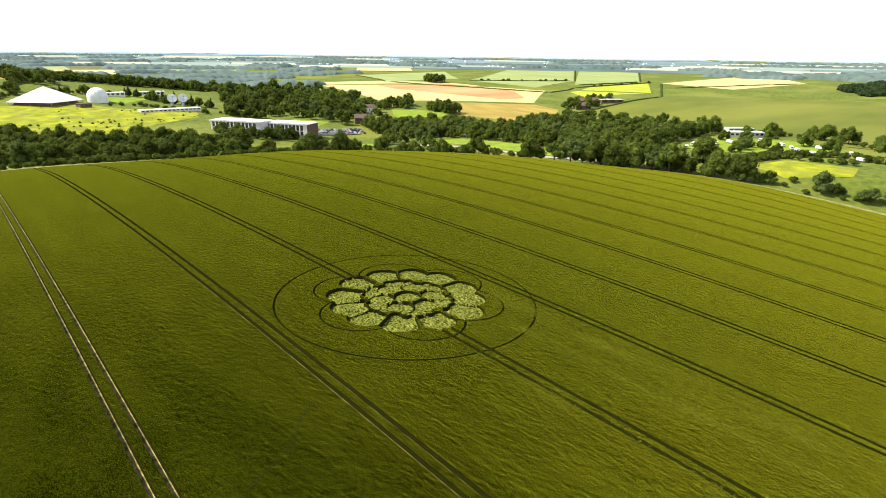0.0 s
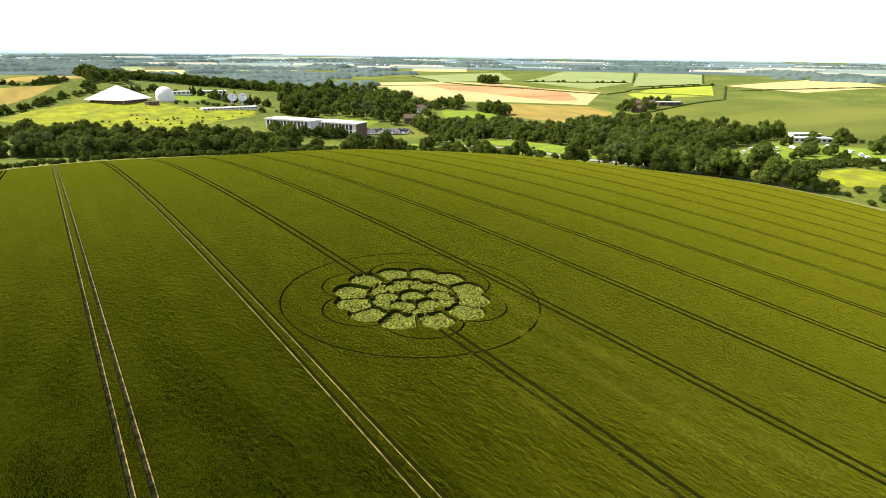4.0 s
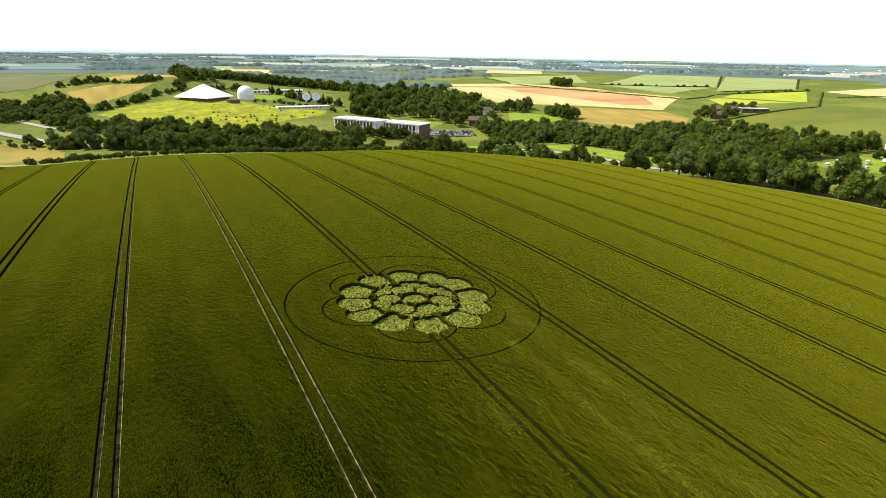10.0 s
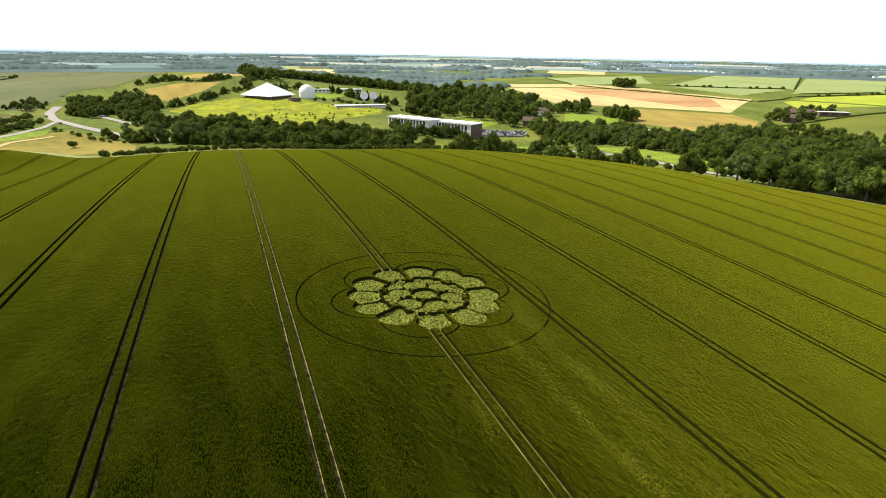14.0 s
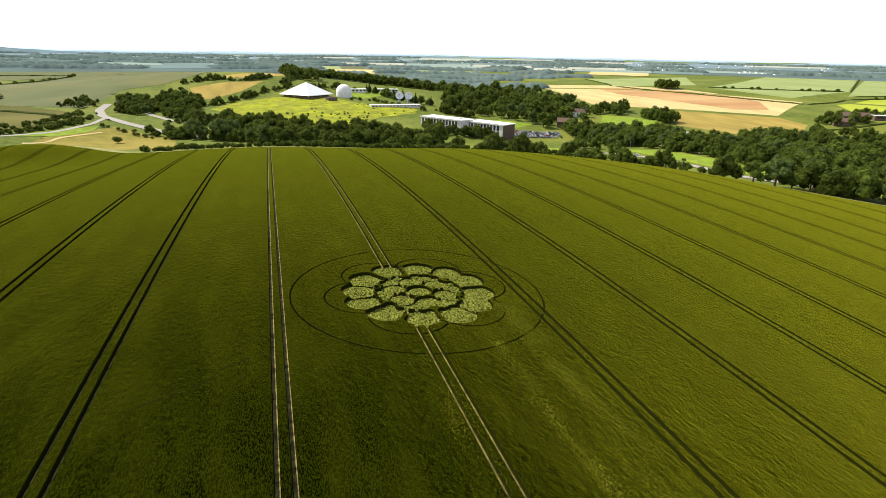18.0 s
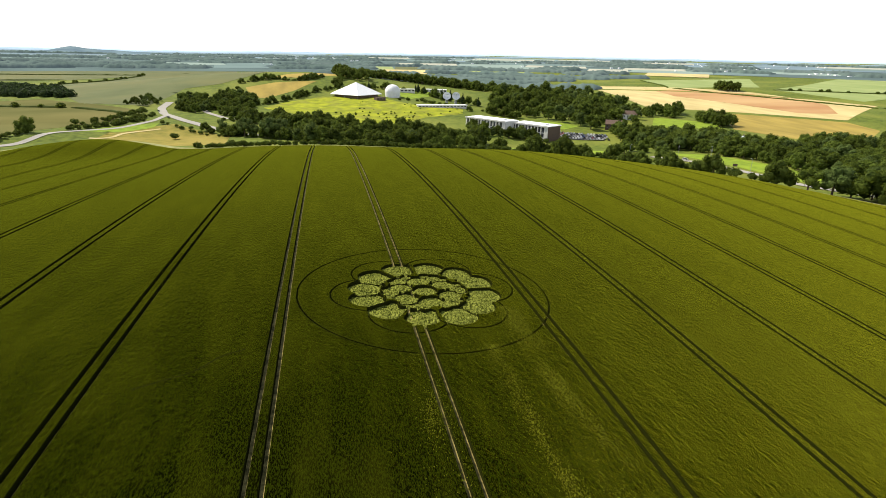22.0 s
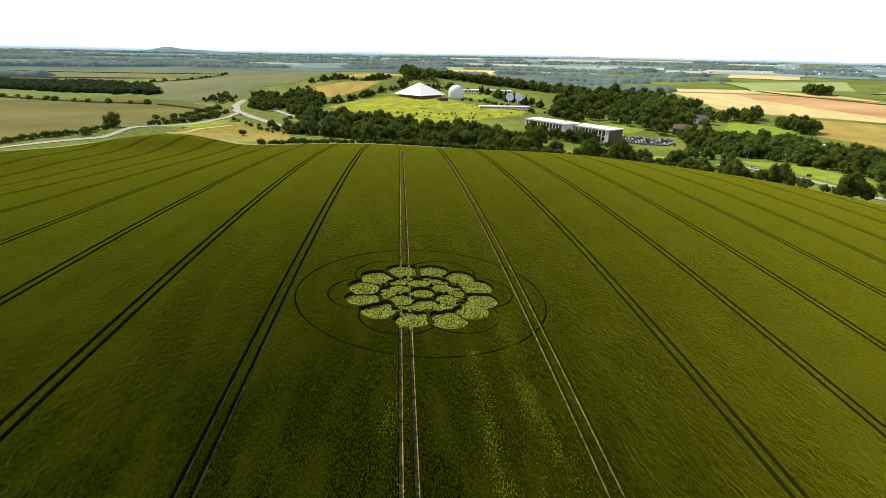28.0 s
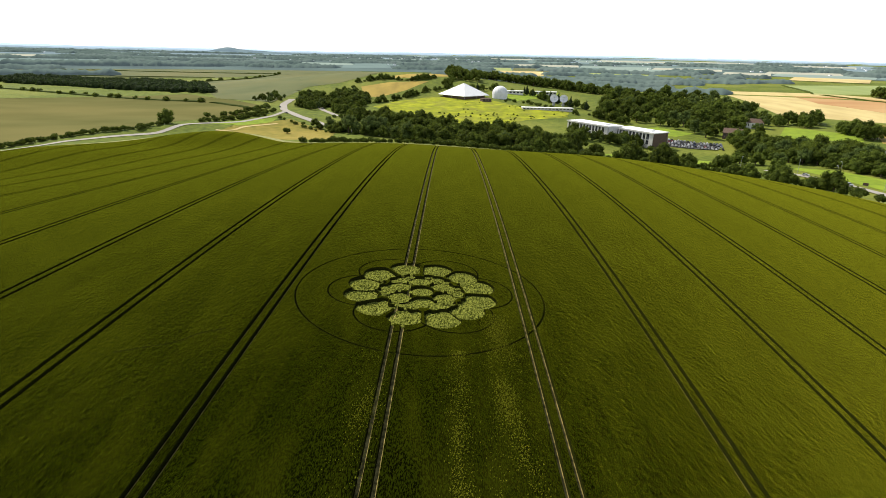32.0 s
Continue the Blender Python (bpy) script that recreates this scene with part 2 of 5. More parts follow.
for m, glow in ((LEAF, (0.20, 0.25, 0.025)), (PALELEAF, (0.22, 0.27, 0.06)), (DARKLEAF, (0.07, 0.11, 0.03)), (HEDGE, (0.20, 0.24, 0.025))):
    n, link = m.node_tree.nodes, m.node_tree.links.new
    thin_leaf, both = n.new("ShaderNodeBsdfTranslucent"), n.new("ShaderNodeMixShader")
    thin_leaf.inputs["Color"].default_value = (*glow, 1)
    both.inputs[0].default_value = 0.22
    link(n["Principled BSDF"].outputs[0], both.inputs[1])
    link(thin_leaf.outputs[0], both.inputs[2])
    link(both.outputs[0], n["Material Output"].inputs["Surface"])
BARK = material("grey bark", (0.12, 0.09, 0.06), 0.9, (0.07, 0.05, 0.035), 3.0)
WHITE = material("white roof sheet", (0.84, 0.84, 0.82), 0.35, (0.78, 0.78, 0.76), 0.4, gloss=0.5)
DOME = material("white dome panels", (0.74, 0.74, 0.73), 0.45, (0.66, 0.66, 0.65), 0.5)
CONCRETE = material("pale precast concrete", (0.64, 0.62, 0.58), 0.85, (0.56, 0.54, 0.50), 0.5, bump=0.01, bump_scale=6)
BRICK = material("dark brown brick", (0.14, 0.095, 0.07), 0.9, (0.10, 0.07, 0.055), 1.5)
GLASS = material("dark window glass", (0.02, 0.022, 0.026), 0.08, (0.03, 0.03, 0.035), 0.3, gloss=0.6)
STEEL = material("painted steel", (0.35, 0.36, 0.36), 0.5, (0.28, 0.29, 0.29), 2.0, metal=0.3)
ASPHALT = material("worn pale asphalt", (0.32, 0.295, 0.255), 0.9, (0.29, 0.27, 0.235), 0.15, bump=0.01, bump_scale=20)
TARMAC = material("dark car park asphalt", (0.06, 0.058, 0.055), 0.9, (0.045, 0.043, 0.04), 0.2, bump=0.01, bump_scale=20)
PAINT = material("white road paint", (0.75, 0.75, 0.72), 0.7, (0.65, 0.65, 0.62), 2.0)
TILE = material("brown clay roof tiles", (0.15, 0.10, 0.075), 0.9, (0.11, 0.075, 0.055), 1.0)
RUBBER = material("black rubber", (0.02, 0.02, 0.02), 0.8, (0.03, 0.03, 0.03), 3.0)
CAR_PAINTS = [material(n, c, 0.3, tuple(v * 0.95 for v in c), 1.0, gloss=0.6) for n, c in (
    ("white car paint", (0.75, 0.75, 0.74)), ("silver car paint", (0.45, 0.46, 0.47)), ("black car paint", (0.02, 0.02, 0.022)),
    ("red car paint", (0.35, 0.02, 0.02)), ("blue car paint", (0.03, 0.07, 0.22)))]
# Distance haze is painted in: bluish base colours here, a blue emission below.
FAR_HAZED = [material("far woodland and fields with painted blue haze", (0.10 + 0.05 * i, 0.14 + 0.06 * i, 0.14 + 0.08 * i), 1.0,
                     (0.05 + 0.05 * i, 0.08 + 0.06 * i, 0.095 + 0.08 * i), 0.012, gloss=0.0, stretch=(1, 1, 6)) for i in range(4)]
FAR_WOOD = material("far soft woodland with painted haze", (0.055, 0.080, 0.062), 1.0, (0.09, 0.125, 0.10), 0.012, gloss=0.0, blotch=(0.12, 0.15, 0.13), blotch_scale=0.004, blotch_amount=0.5)
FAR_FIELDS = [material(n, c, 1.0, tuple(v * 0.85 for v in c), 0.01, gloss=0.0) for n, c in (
    ("far pale field with painted haze", (0.20, 0.25, 0.20)), ("far green field with painted haze", (0.12, 0.165, 0.14)), ("far ripe field with painted haze", (0.34, 0.33, 0.24)))]
FAR_LAND = [material("far wooded country with painted haze", c, 1.0, tuple(v * 0.5 for v in c), 0.008, gloss=0.0, blotch=tuple(v * 1.9 for v in c), blotch_scale=0.004, blotch_amount=0.5) for c in ((0.075, 0.105, 0.085), (0.10, 0.135, 0.135))]
for i, m in enumerate(FAR_LAND + FAR_HAZED + [FAR_WOOD] + FAR_FIELDS):  # haze painted as a blue glow on the distant backdrop
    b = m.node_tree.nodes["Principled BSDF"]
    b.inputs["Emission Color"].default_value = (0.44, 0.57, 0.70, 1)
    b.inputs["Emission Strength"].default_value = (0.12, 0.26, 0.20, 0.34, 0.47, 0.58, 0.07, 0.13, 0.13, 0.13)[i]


# ---- building blocks ----
def part(name, bm, mat, parent=None, label="", flat=True):
    """Links a bmesh, or a mesh, as one object under a thing or a part."""
    if isinstance(bm, bpy.types.Mesh):
        me = bm
    else:
        me = bpy.data.meshes.new(name)
        bm.normal_update()
        bm.to_mesh(me)
        bm.free()
    if not me.materials:
        me.materials.append(mat)
    if not flat:
        me.shade_smooth()
    ob = new(name, me)
    ob.parent = parent
    if label:
        tagged(ob, label)
    return ob


def thing(name, m, label, category, group="", kind=""):
    ob = new(name)
    ob.matrix_world = m
    ob.empty_display_size = 0.5
    return tagged(ob, label, category, group, kind)


def sheet(name, verts, faces, mat, smooth_faces=True):
    me = bpy.data.meshes.new(name)
    me.vertices.add(len(verts))
    me.vertices.foreach_set("co", np.asarray(verts, np.float32).ravel())
    faces = np.asarray(faces, np.int32)
    me.loops.add(faces.size)
    me.loops.foreach_set("vertex_index", faces.ravel())
    me.polygons.add(len(faces))
    me.polygons.foreach_set("loop_start", np.arange(0, faces.size, faces.shape[1], dtype=np.int32))
    me.polygons.foreach_set("use_smooth", np.full(len(faces), smooth_faces))
    me.update(calc_edges=True)
    me.materials.append(mat)
    return me


def lattice(rows, cols, wrap=False):
    """Quads of a grid of rows by cols points."""
    i, j = np.meshgrid(np.arange(rows - 1), np.arange(cols if wrap else cols - 1), indexing="ij")
    k = (j + 1) % cols
    return np.stack([i * cols + j, i * cols + k, (i + 1) * cols + k, (i + 1) * cols + j], -1).reshape(-1, 4)


def box(bm, x0, x1, y0, y1, z0, z1):
    vs = [bm.verts.new((x, y, z)) for z in (z0, z1) for x, y in ((x0, y0), (x1, y0), (x1, y1), (x0, y1))]
    for f in ((3, 2, 1, 0), (4, 5, 6, 7), (0, 1, 5, 4), (1, 2, 6, 5), (2, 3, 7, 6), (3, 0, 4, 7)):
        bm.faces.new([vs[i] for i in f])
    return vs


# ---- ground ----
radii = np.concatenate([np.arange(0, 200, 10), np.arange(200, 700, 5), 700 * 1.022 ** np.arange(0, 89)])
around = np.arange(0, 360, 0.75)
rr, aa = np.meshgrid(radii, np.radians(around), indexing="ij")
gx, gy = rr * np.cos(aa), rr * np.sin(aa)
gz = height(gx, gy)
ground = part("ground", sheet("ground", np.stack([gx, gy, gz], -1).reshape(-1, 3), lattice(len(radii), len(around), True), GRASS), GRASS)
tagged(ground, "rough green grassland rolling to the horizon", "ground", kind="structure")


# ---- wheat field with its formation ----
TRACK, WHEEL, TALL = 0.92, 0.28, 0.85
lines_x = [-143.4 - 23.2 * k for k in range(12, 0, -1)] + [-143.4, -120.1, -96.8, -73.7, -50.6, -26.8, -3.2, 20.7, 43.6, 66.5, 89.1, 112.8, 135.7] + [135.7 + 23 * k for k in range(1, 9)]
MID_X, MID_Y, TURN = 0.3, 0.3, 6.0
RING, PETALS, PETAL_AT, PETAL_WIDE, INNER = 24.7, 12, 11.75, 3.7, 8.9
ARC_AT, ARC_WIDE = 11.2, 7.4
EYE, FLORET_AT, FLORET_WIDE = 2.5, 5.1, 2.35


PATHWAY = [(-31.1, -20.4), (-34.5, -22.3), (-37.0, -26.2), (-38.7, -27.0), (-40.9, -28.2), (-44.1, -29.9)]


def thin(d, w=0.085):
    return np.abs(d) < w


def petal_of(x, y):
    """The number of the laid piece at each place: 1 to 12 the outer petals, 13 to 18 the inner florets, 19 the eye, from 20 the lozenges, 0 standing."""
    x, y = x - MID_X, y - MID_Y
    r, a = np.hypot(x, y), np.degrees(np.arctan2(y, x)) % 360
    out, close = np.zeros(x.shape, int), np.zeros(x.shape, bool)
    for k in range(6):
        t, u = radians(60 * k + 30 + TURN), radians(60 * k + TURN)
        d = np.hypot(x - FLORET_AT * math.cos(t), y - FLORET_AT * math.sin(t))
        out = np.where((d < FLORET_WIDE * 1.06) & (r > EYE + 0.35), 13 + k, out)
        d = np.hypot(x - 7.0 * math.cos(u), y - 7.0 * math.sin(u))
        out = np.where((d < 1.75) & (out == 0), 20 + k, out)
        close |= d < 2.0
        for side in (-15, 15):
            v = t + radians(side)
            d = np.hypot(x - 7.6 * math.cos(v), y - 7.6 * math.sin(v))
            out = np.where((d < 1.05) & (out == 0), 26 + 2 * k + (side > 0), out)
            close |= d < 1.4
    for k in range(PETALS):  # no two petals are quite alike
        deg, at_r, wide = 12 + TURN + 30 * k + 2.5 * math.sin(5.1 * k), PETAL_AT + 0.35 * math.sin(2.3 * k), PETAL_WIDE * (1 + 0.06 * math.sin(3.7 * k + 1))
        t = radians(deg)
        d = np.hypot(x - at_r * math.cos(t), y - at_r * math.sin(t))
        off = (a - deg + 180) % 360 - 180
        out = np.where((d < wide) & (r > INNER - 0.9) & ~close & (np.abs(off) < 14.4) & (out == 0), k + 1, out)
    return np.where(r < EYE, 19, out)


def opening(x, y):
    """Where the wheat is missing: tramlines, thin rings and the laid pieces."""
    low = np.zeros(x.shape, bool)
    for line in lines_x:
        low |= np.abs(np.abs(x - line) - TRACK) < WHEEL + 0.01
    u, v = x - MID_X, y - MID_Y
    r = np.hypot(u, v)
    ring = thin(r - RING)
    for k in range(6):
        t = radians(60 * k + TURN)
        d = np.hypot(u - ARC_AT * math.cos(t), v - ARC_AT * math.sin(t))
        ring |= thin(d - ARC_WIDE, 0.08) & (r > 13.2)
    return low | ring | (petal_of(x, y) > 0)


CELL = 0.36
DICE = np.random.default_rng(9).normal(0, 1, (512, 512))


def tufts(x, y):
    """The uneven top of the wheat: soft random tufts, drawn out a little along the drill rows."""
    u, v = x / CELL, y / (CELL * 2.2)
    i, j = np.floor(u).astype(int), np.floor(v).astype(int)
    p, q = smooth(u - i), smooth(v - j)
    def d(a, b):
        return DICE[(i + a) % 512, (j + b) % 512]
    return (d(0, 0) * (1 - p) + d(1, 0) * p) * (1 - q) + (d(0, 1) * (1 - p) + d(1, 1) * p) * q


def crop_sheet(name, xs, ys, rough, keep):
    cx, cy = np.meshgrid(xs, ys, indexing="ij")
    gone = opening(cx, cy)
    edge = np.clip(0.2 - beyond(cx, cy, FIELD) / 7, 0.15, 1)  # thin and short along the headland
    cz = height(cx, cy) + np.where(gone, 0.03, TALL * edge + np.clip(tufts(cx, cy) * rough, -0.6, 0.45))
    quads = lattice(len(xs), len(ys))
    mid = np.stack([cx, cy], -1).reshape(-1, 2)[quads].mean(1)
    quads = quads[keep(mid[:, 0], mid[:, 1])]
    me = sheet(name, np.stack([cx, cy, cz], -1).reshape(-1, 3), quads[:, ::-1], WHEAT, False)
    down = gone.ravel()[quads].sum(1)  # gap sides show stalks without awns, their shade painted dark
    me.materials.append(STALK_SHADE)
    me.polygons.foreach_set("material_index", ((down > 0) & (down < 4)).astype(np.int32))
    return me


def steps(*spans):
    return np.concatenate([np.arange(a, b, s) for a, b, s in spans])


FINE = 26.0
base_x = steps((-432, -110, 1.5), (-110, -62, 0.8), (-62, 76, 0.40), (76, 110, 0.8), (110, 325, 1.5))
edges = []
for line in lines_x:
    for w in (-TRACK, TRACK):
        edges += [line + w - WHEEL - 0.07, line + w - WHEEL, line + w + WHEEL, line + w + WHEEL + 0.07]
edges = np.array(edges)
clear = np.abs(base_x[:, None] - edges[None, :]).min(1) > 0.12
xs = np.unique(np.concatenate([base_x[clear], edges, [-FINE, FINE]]))
ys = np.unique(np.concatenate([steps((-300, -92, 4), (-92, 46, 0.42), (46, 110, 0.8), (110, 350, 1.5)), [-FINE, FINE]]))
rough_y = np.interp(ys, (40, 130), (0.022, 0.016))[None, :]
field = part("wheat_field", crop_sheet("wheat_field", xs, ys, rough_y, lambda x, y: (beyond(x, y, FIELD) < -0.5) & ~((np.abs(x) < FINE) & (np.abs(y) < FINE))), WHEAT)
tagged(field, "green ripening wheat with paired tractor tramlines", "wheat field", kind="structure")
fine = np.linspace(-FINE, FINE, 348)
clear = np.abs(fine[:, None] - edges[None, :]).min(1) > 0.06
xs = np.unique(np.concatenate([fine[clear], edges[np.abs(edges) < FINE - 0.1], [-FINE, FINE]]))
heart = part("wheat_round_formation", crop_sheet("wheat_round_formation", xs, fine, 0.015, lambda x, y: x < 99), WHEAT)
tagged(heart, "standing green wheat cut by thin circles and arcs", "wheat field", kind="structure")

# bare soil and straw on the floor of the tramlines
for line in lines_x:
    for w in (-TRACK, TRACK):
        yy = steps((-300, 350, 3.0))
        yy = yy[beyond(np.full(yy.shape, line + w), yy, FIELD) < 0]
        if len(yy) < 3:
            continue
        side = np.array([-WHEEL + 0.01, WHEEL - 0.01]) + line + w
        sx, sy = np.meshgrid(side, yy, indexing="ij")
        sz = height(sx, sy) + 0.1
        track = part("tramline", sheet("tramline", np.stack([sx, sy, sz], -1).reshape(-1, 3), lattice(2, len(yy))[:, ::-1], STUBBLE, False), STUBBLE)
        tagged(track, "narrow wheel track of dry soil and crushed straw", "tramline", "tramlines of the wheat field", "structure")

# pale ripe heads where the wheat stands thin
rng = np.random.default_rng(41)
hx, hy = [], []
for cx0, sx0, y0, y1, n in ((7.5, 0.9, -80, -22, 9000), (14.5, 1.5, -80, -8, 13000), (-5.5, 1.2, -80, -24, 5000), (34, 4, -30, 30, 1600), (75, 6, -20, 40, 1500), (96, 4, -20, 60, 1800), (-52, 8, 0, 70, 1600), (-20, 30, 60, 150, 1500), (100, 20, 10, 90, 1500)):
    px, py = rng.normal(cx0, sx0, n), rng.uniform(y0, y1, n)
    thick = np.array([noise.noise((a * 0.25, b * 0.12, 3.1)) for a, b in zip(px, py)]) + rng.normal(0, 0.3, n) > 0.12
    hx.append(px[thick]), hy.append(py[thick])
hx, hy = np.concatenate(hx), np.concatenate(hy)
hz = height(hx, hy) + TALL + 0.02
spin, size = rng.uniform(0, 6.28, len(hx)), rng.uniform(0.04, 0.11, len(hx))
blade = np.stack([np.stack([hx + np.cos(spin + k) * size * s, hy + np.sin(spin + k) * size * s * 1.6, hz + up], -1) for k, s, up in ((0, 1, 0.05), (1.57, 0.5, 0.16), (3.14, 1, 0.0), (4.71, 0.5, 0.12))], 1).reshape(-1, 3)
heads = part("ripe_wheat_heads", sheet("ripe_wheat_heads", blade, np.arange(len(blade)).reshape(-1, 4), HEADS, False), HEADS)
tagged(heads, "pale ripe heads in thin streaks of the wheat", "wheat", kind="stuff")

formation = thing("crop_formation", pose(0, 0, ground_at(0, 0)), "flower shaped crop circle of laid pale wheat", "crop circle")
gx, gy = np.meshgrid(np.arange(-15.4, 16.8, 0.17), np.arange(-15.4, 16.8, 0.17), indexing="ij")
piece = petal_of(gx, gy)
rng = np.random.default_rng(5)
names = {**{k: "petal" for k in range(1, 13)}, **{k: "floret" for k in range(13, 19)}, 19: "eye", **{k: "lozenge" for k in range(20, 38)}}
for k, name in names.items():
    inside = piece == k
    if inside.sum() < 20:
        continue
    mx, my = gx[inside].mean(), gy[inside].mean()
    # stalks lie combed in curls round the middle of each piece
    turn = np.hypot(gx - mx, gy - my) * 7.0 + np.arctan2(gy - my, gx - mx) * 3
    lz = height(gx, gy) - ground_at(0, 0) + 0.24 + 0.08 * np.sin(turn) + 0.05 * np.sin(turn * 0.41 + k) + rng.normal(0, 0.028, gx.shape)
    lz += 0.12 * np.clip(1 - np.hypot(gx - mx, gy - my) / 2.4, 0, 1)  # the lay is thickest in the middle
    if k <= PETALS:  # each petal is laid over the one before it
        lean = (np.degrees(np.arctan2(gy - MID_Y, gx - MID_X)) - (12 + TURN + 30 * (k - 1)) + 180) % 360 - 180
        lz += 0.24 * lean / 30
    else:
        lz += 0.05 * (my - gy) + (k % 3) * 0.04
    quads = lattice(*gx.shape)
    quads = quads[inside.ravel()[quads].sum(1) >= 2]
    used, quads = np.unique(quads, return_inverse=True)
    pts = np.stack([gx, gy, lz], -1).reshape(-1, 3)[used]
    part(name, sheet(name, pts, quads.reshape(-1, 4)[:, ::-1], LAID, False), LAID, formation)


# ---- other fields and surfaces laid on the land ----
def laid_field(name, outline, mat, label, category="field", up=0.12, step=5.0):
    x0, y0 = np.min(outline, 0)
    x1, y1 = np.max(outline, 0)
    step = max(step, max(x1 - x0, y1 - y0) / 90)
    fx, fy = np.meshgrid(np.arange(x0, x1 + step, step), np.arange(y0, y1 + step, step), indexing="ij")
    # pull the outer points on to the outline
    d = beyond(fx, fy, outline)
    for _ in range(3):
        e = 0.2
        nx, ny = (beyond(fx + e, fy, outline) - d) / e, (beyond(fx, fy + e, outline) - d) / e
        near = (d > 0) & (d < step * 1.5)
        fx, fy = np.where(near, fx - nx * d, fx), np.where(near, fy - ny * d, fy)
        d = beyond(fx, fy, outline)
    quads = lattice(*fx.shape)
    quads = quads[(d.ravel()[quads] < 0.3).all(1)]
    used, quads = np.unique(quads, return_inverse=True)
    pts = np.stack([fx, fy, height(fx, fy) + up], -1).reshape(-1, 3)[used]
    ob = part(name, sheet(name, pts, quads.reshape(-1, 4)[:, ::-1], mat), mat)
    return tagged(ob, label, category, kind="structure")


def ribbon(name, line, wide, mat, label, category, up=0.3, step=4.0):
    """A strip of the given width along a line, laid on the land."""
    pts = [Vector(p) for p in line]
    out = []
    for a, b in zip(pts, pts[1:]):
        n = max(1, int((b - a).length / step))
        out += [a.lerp(b, i / n) for i in range(n)]
    out.append(pts[-1])
    for _ in range(3):
        out = [out[0]] + [(out[i - 1] + 2 * out[i] + out[i + 1]) / 4 for i in range(1, len(out) - 1)] + [out[-1]]
    verts = []
    for i, p in enumerate(out):
        way = (out[min(i + 1, len(out) - 1)] - out[max(i - 1, 0)]).normalized()
        side = Vector((-way.y, way.x)) * wide / 2
        for s in (-1, 0, 1):
            q = p + s * side
            verts.append((q.x, q.y, ground_at(q.x, q.y) + up))
    ob = part(name, sheet(name, verts, lattice(len(out), 3)[:, ::-1], mat), mat)
    return tagged(ob, label, category, kind="structure")


laid_field("barley_field", [(485, 911), (608, 837), (700, 734), (772, 565), (592, 446), (495, 521), (409, 579)], BARLEY, "pale ripe barley field on a gentle slope")
laid_field("tilled_strip", [(560, 815), (612, 795), (688, 720), (720, 640), (690, 570), (622, 488), (575, 500), (550, 620), (530, 700)], TILLED, "red brown tilled strip across barley stubble", up=0.2)
laid_field("golden_field", [(479, 508), (580, 435), (575, 389), (491, 330), (420, 330), (400, 400), (445, 470)], GOLD, "golden field below the barley stubble")
laid_field("far_pale_field", [(668, 1035), (956, 1044), (766, 792), (599, 820)], PALE, "pale green corn field beyond the wood")
laid_field("far_pale_field", [(756, 749), (1176, 1019), (1320, 887), (970, 641), (800, 612)], PALE, "pale green corn field with faint drill lines")
laid_field("far_pale_field", [(1337, 884), (1367, 713), (1064, 537), (904, 594)], PALE, "pale green corn field behind a low hedge")
laid_field("yellow_field", [(792, 526), (892, 552), (1051, 514), (910, 431), (844, 446), (715, 441)], RAPE, "bright yellow green crop beside dark hedges")
laid_field("green_field", [(556, 355), (840, 375), (1072, 103), (1001, -85), (474, -25), (476, 119), (437, 234)], BEET, "dark green crop on a broad slope")
laid_field("stubble_field", [(1070, 495), (1487, 440), (1258, 279), (1054, 343)], BARLEY, "pale ripe field beyond the green slope")
laid_field("hill_field", [(-117, 667), (-83, 695), (-26, 714), (-54, 659), (-89, 613), (-105, 618)], GOLD, "ripening gold field on the hill side")
laid_field("hill_field", [(-97, 724), (-64, 768), (20, 850), (30, 800), (-50, 732)], GOLD, "bleached gold field on the hill top")
laid_field("meadow", [(-86, 554), (-63, 594), (-20, 629), (52, 622), (91, 571), (149, 567), (136, 514), (86, 487), (56, 451), (9, 453), (-35, 498)], MEADOW, "sunny yellow green meadow on the hill below the roof", "meadow")
laid_field("valley_field", [(-1208, 767), (-727, 854), (-447, 991), (-212, 1272), (-168, 1494), (-908, 1288)], DUSK, "hazy grey green slope beyond the valley wood", up=0.3)
laid_field("valley_field", [(-620, 500), (-465, 584), (-342, 631), (-208, 524), (-205, 440), (-240, 392), (-262, 345), (-290, 300), (-300, 240), (-420, 200), (-640, 230)], OLIVE, "broad grey olive field across the valley road")
laid_field("valley_field", [(-200, 660), (-150, 690), (-118, 745), (-70, 900), (0, 1190), (-180, 1250), (-260, 900)], DUSK, "grey green field behind the hill", up=0.25)
laid_field("valley_field", [(-417, 817), (-361, 1116), (-212, 1270), (-151, 969), (-205, 550), (-276, 572)], DUSK, "grey green corn field below the far wood")
laid_field("hump", [(-188, 407), (-152, 445), (-98, 396), (-94, 347), (-145, 334), (-197, 357)], HUMP, "dry grassy hump beside the road", "rough grass")
laid_field("lawn", [(-210, 389), (-201, 413), (-165, 447), (-166, 426), (-187, 396)], LAWN, "fresh green strip of grass beside the road", "lawn", up=0.2)
laid_field("lawn", [(245, 290), (273, 268), (285, 224), (289, 167), (264, 160), (259, 201), (252, 241)], LAWN, "sunny grass strip beside the lane", "lawn", up=0.15)
laid_field("lawn", [(125, 336), (187, 351), (228, 317), (196, 285), (142, 314)], LAWN, "mown lawn before the office building", "lawn")
laid_field("lawn", [(68, 678), (165, 745), (164, 696), (89, 623)], LAWN, "bright lawn beside the planetarium dome", "lawn")
laid_field("lawn", [(185, 456), (224, 482), (251, 451), (224, 432)], LAWN, "bright lawn behind the office building", "lawn")
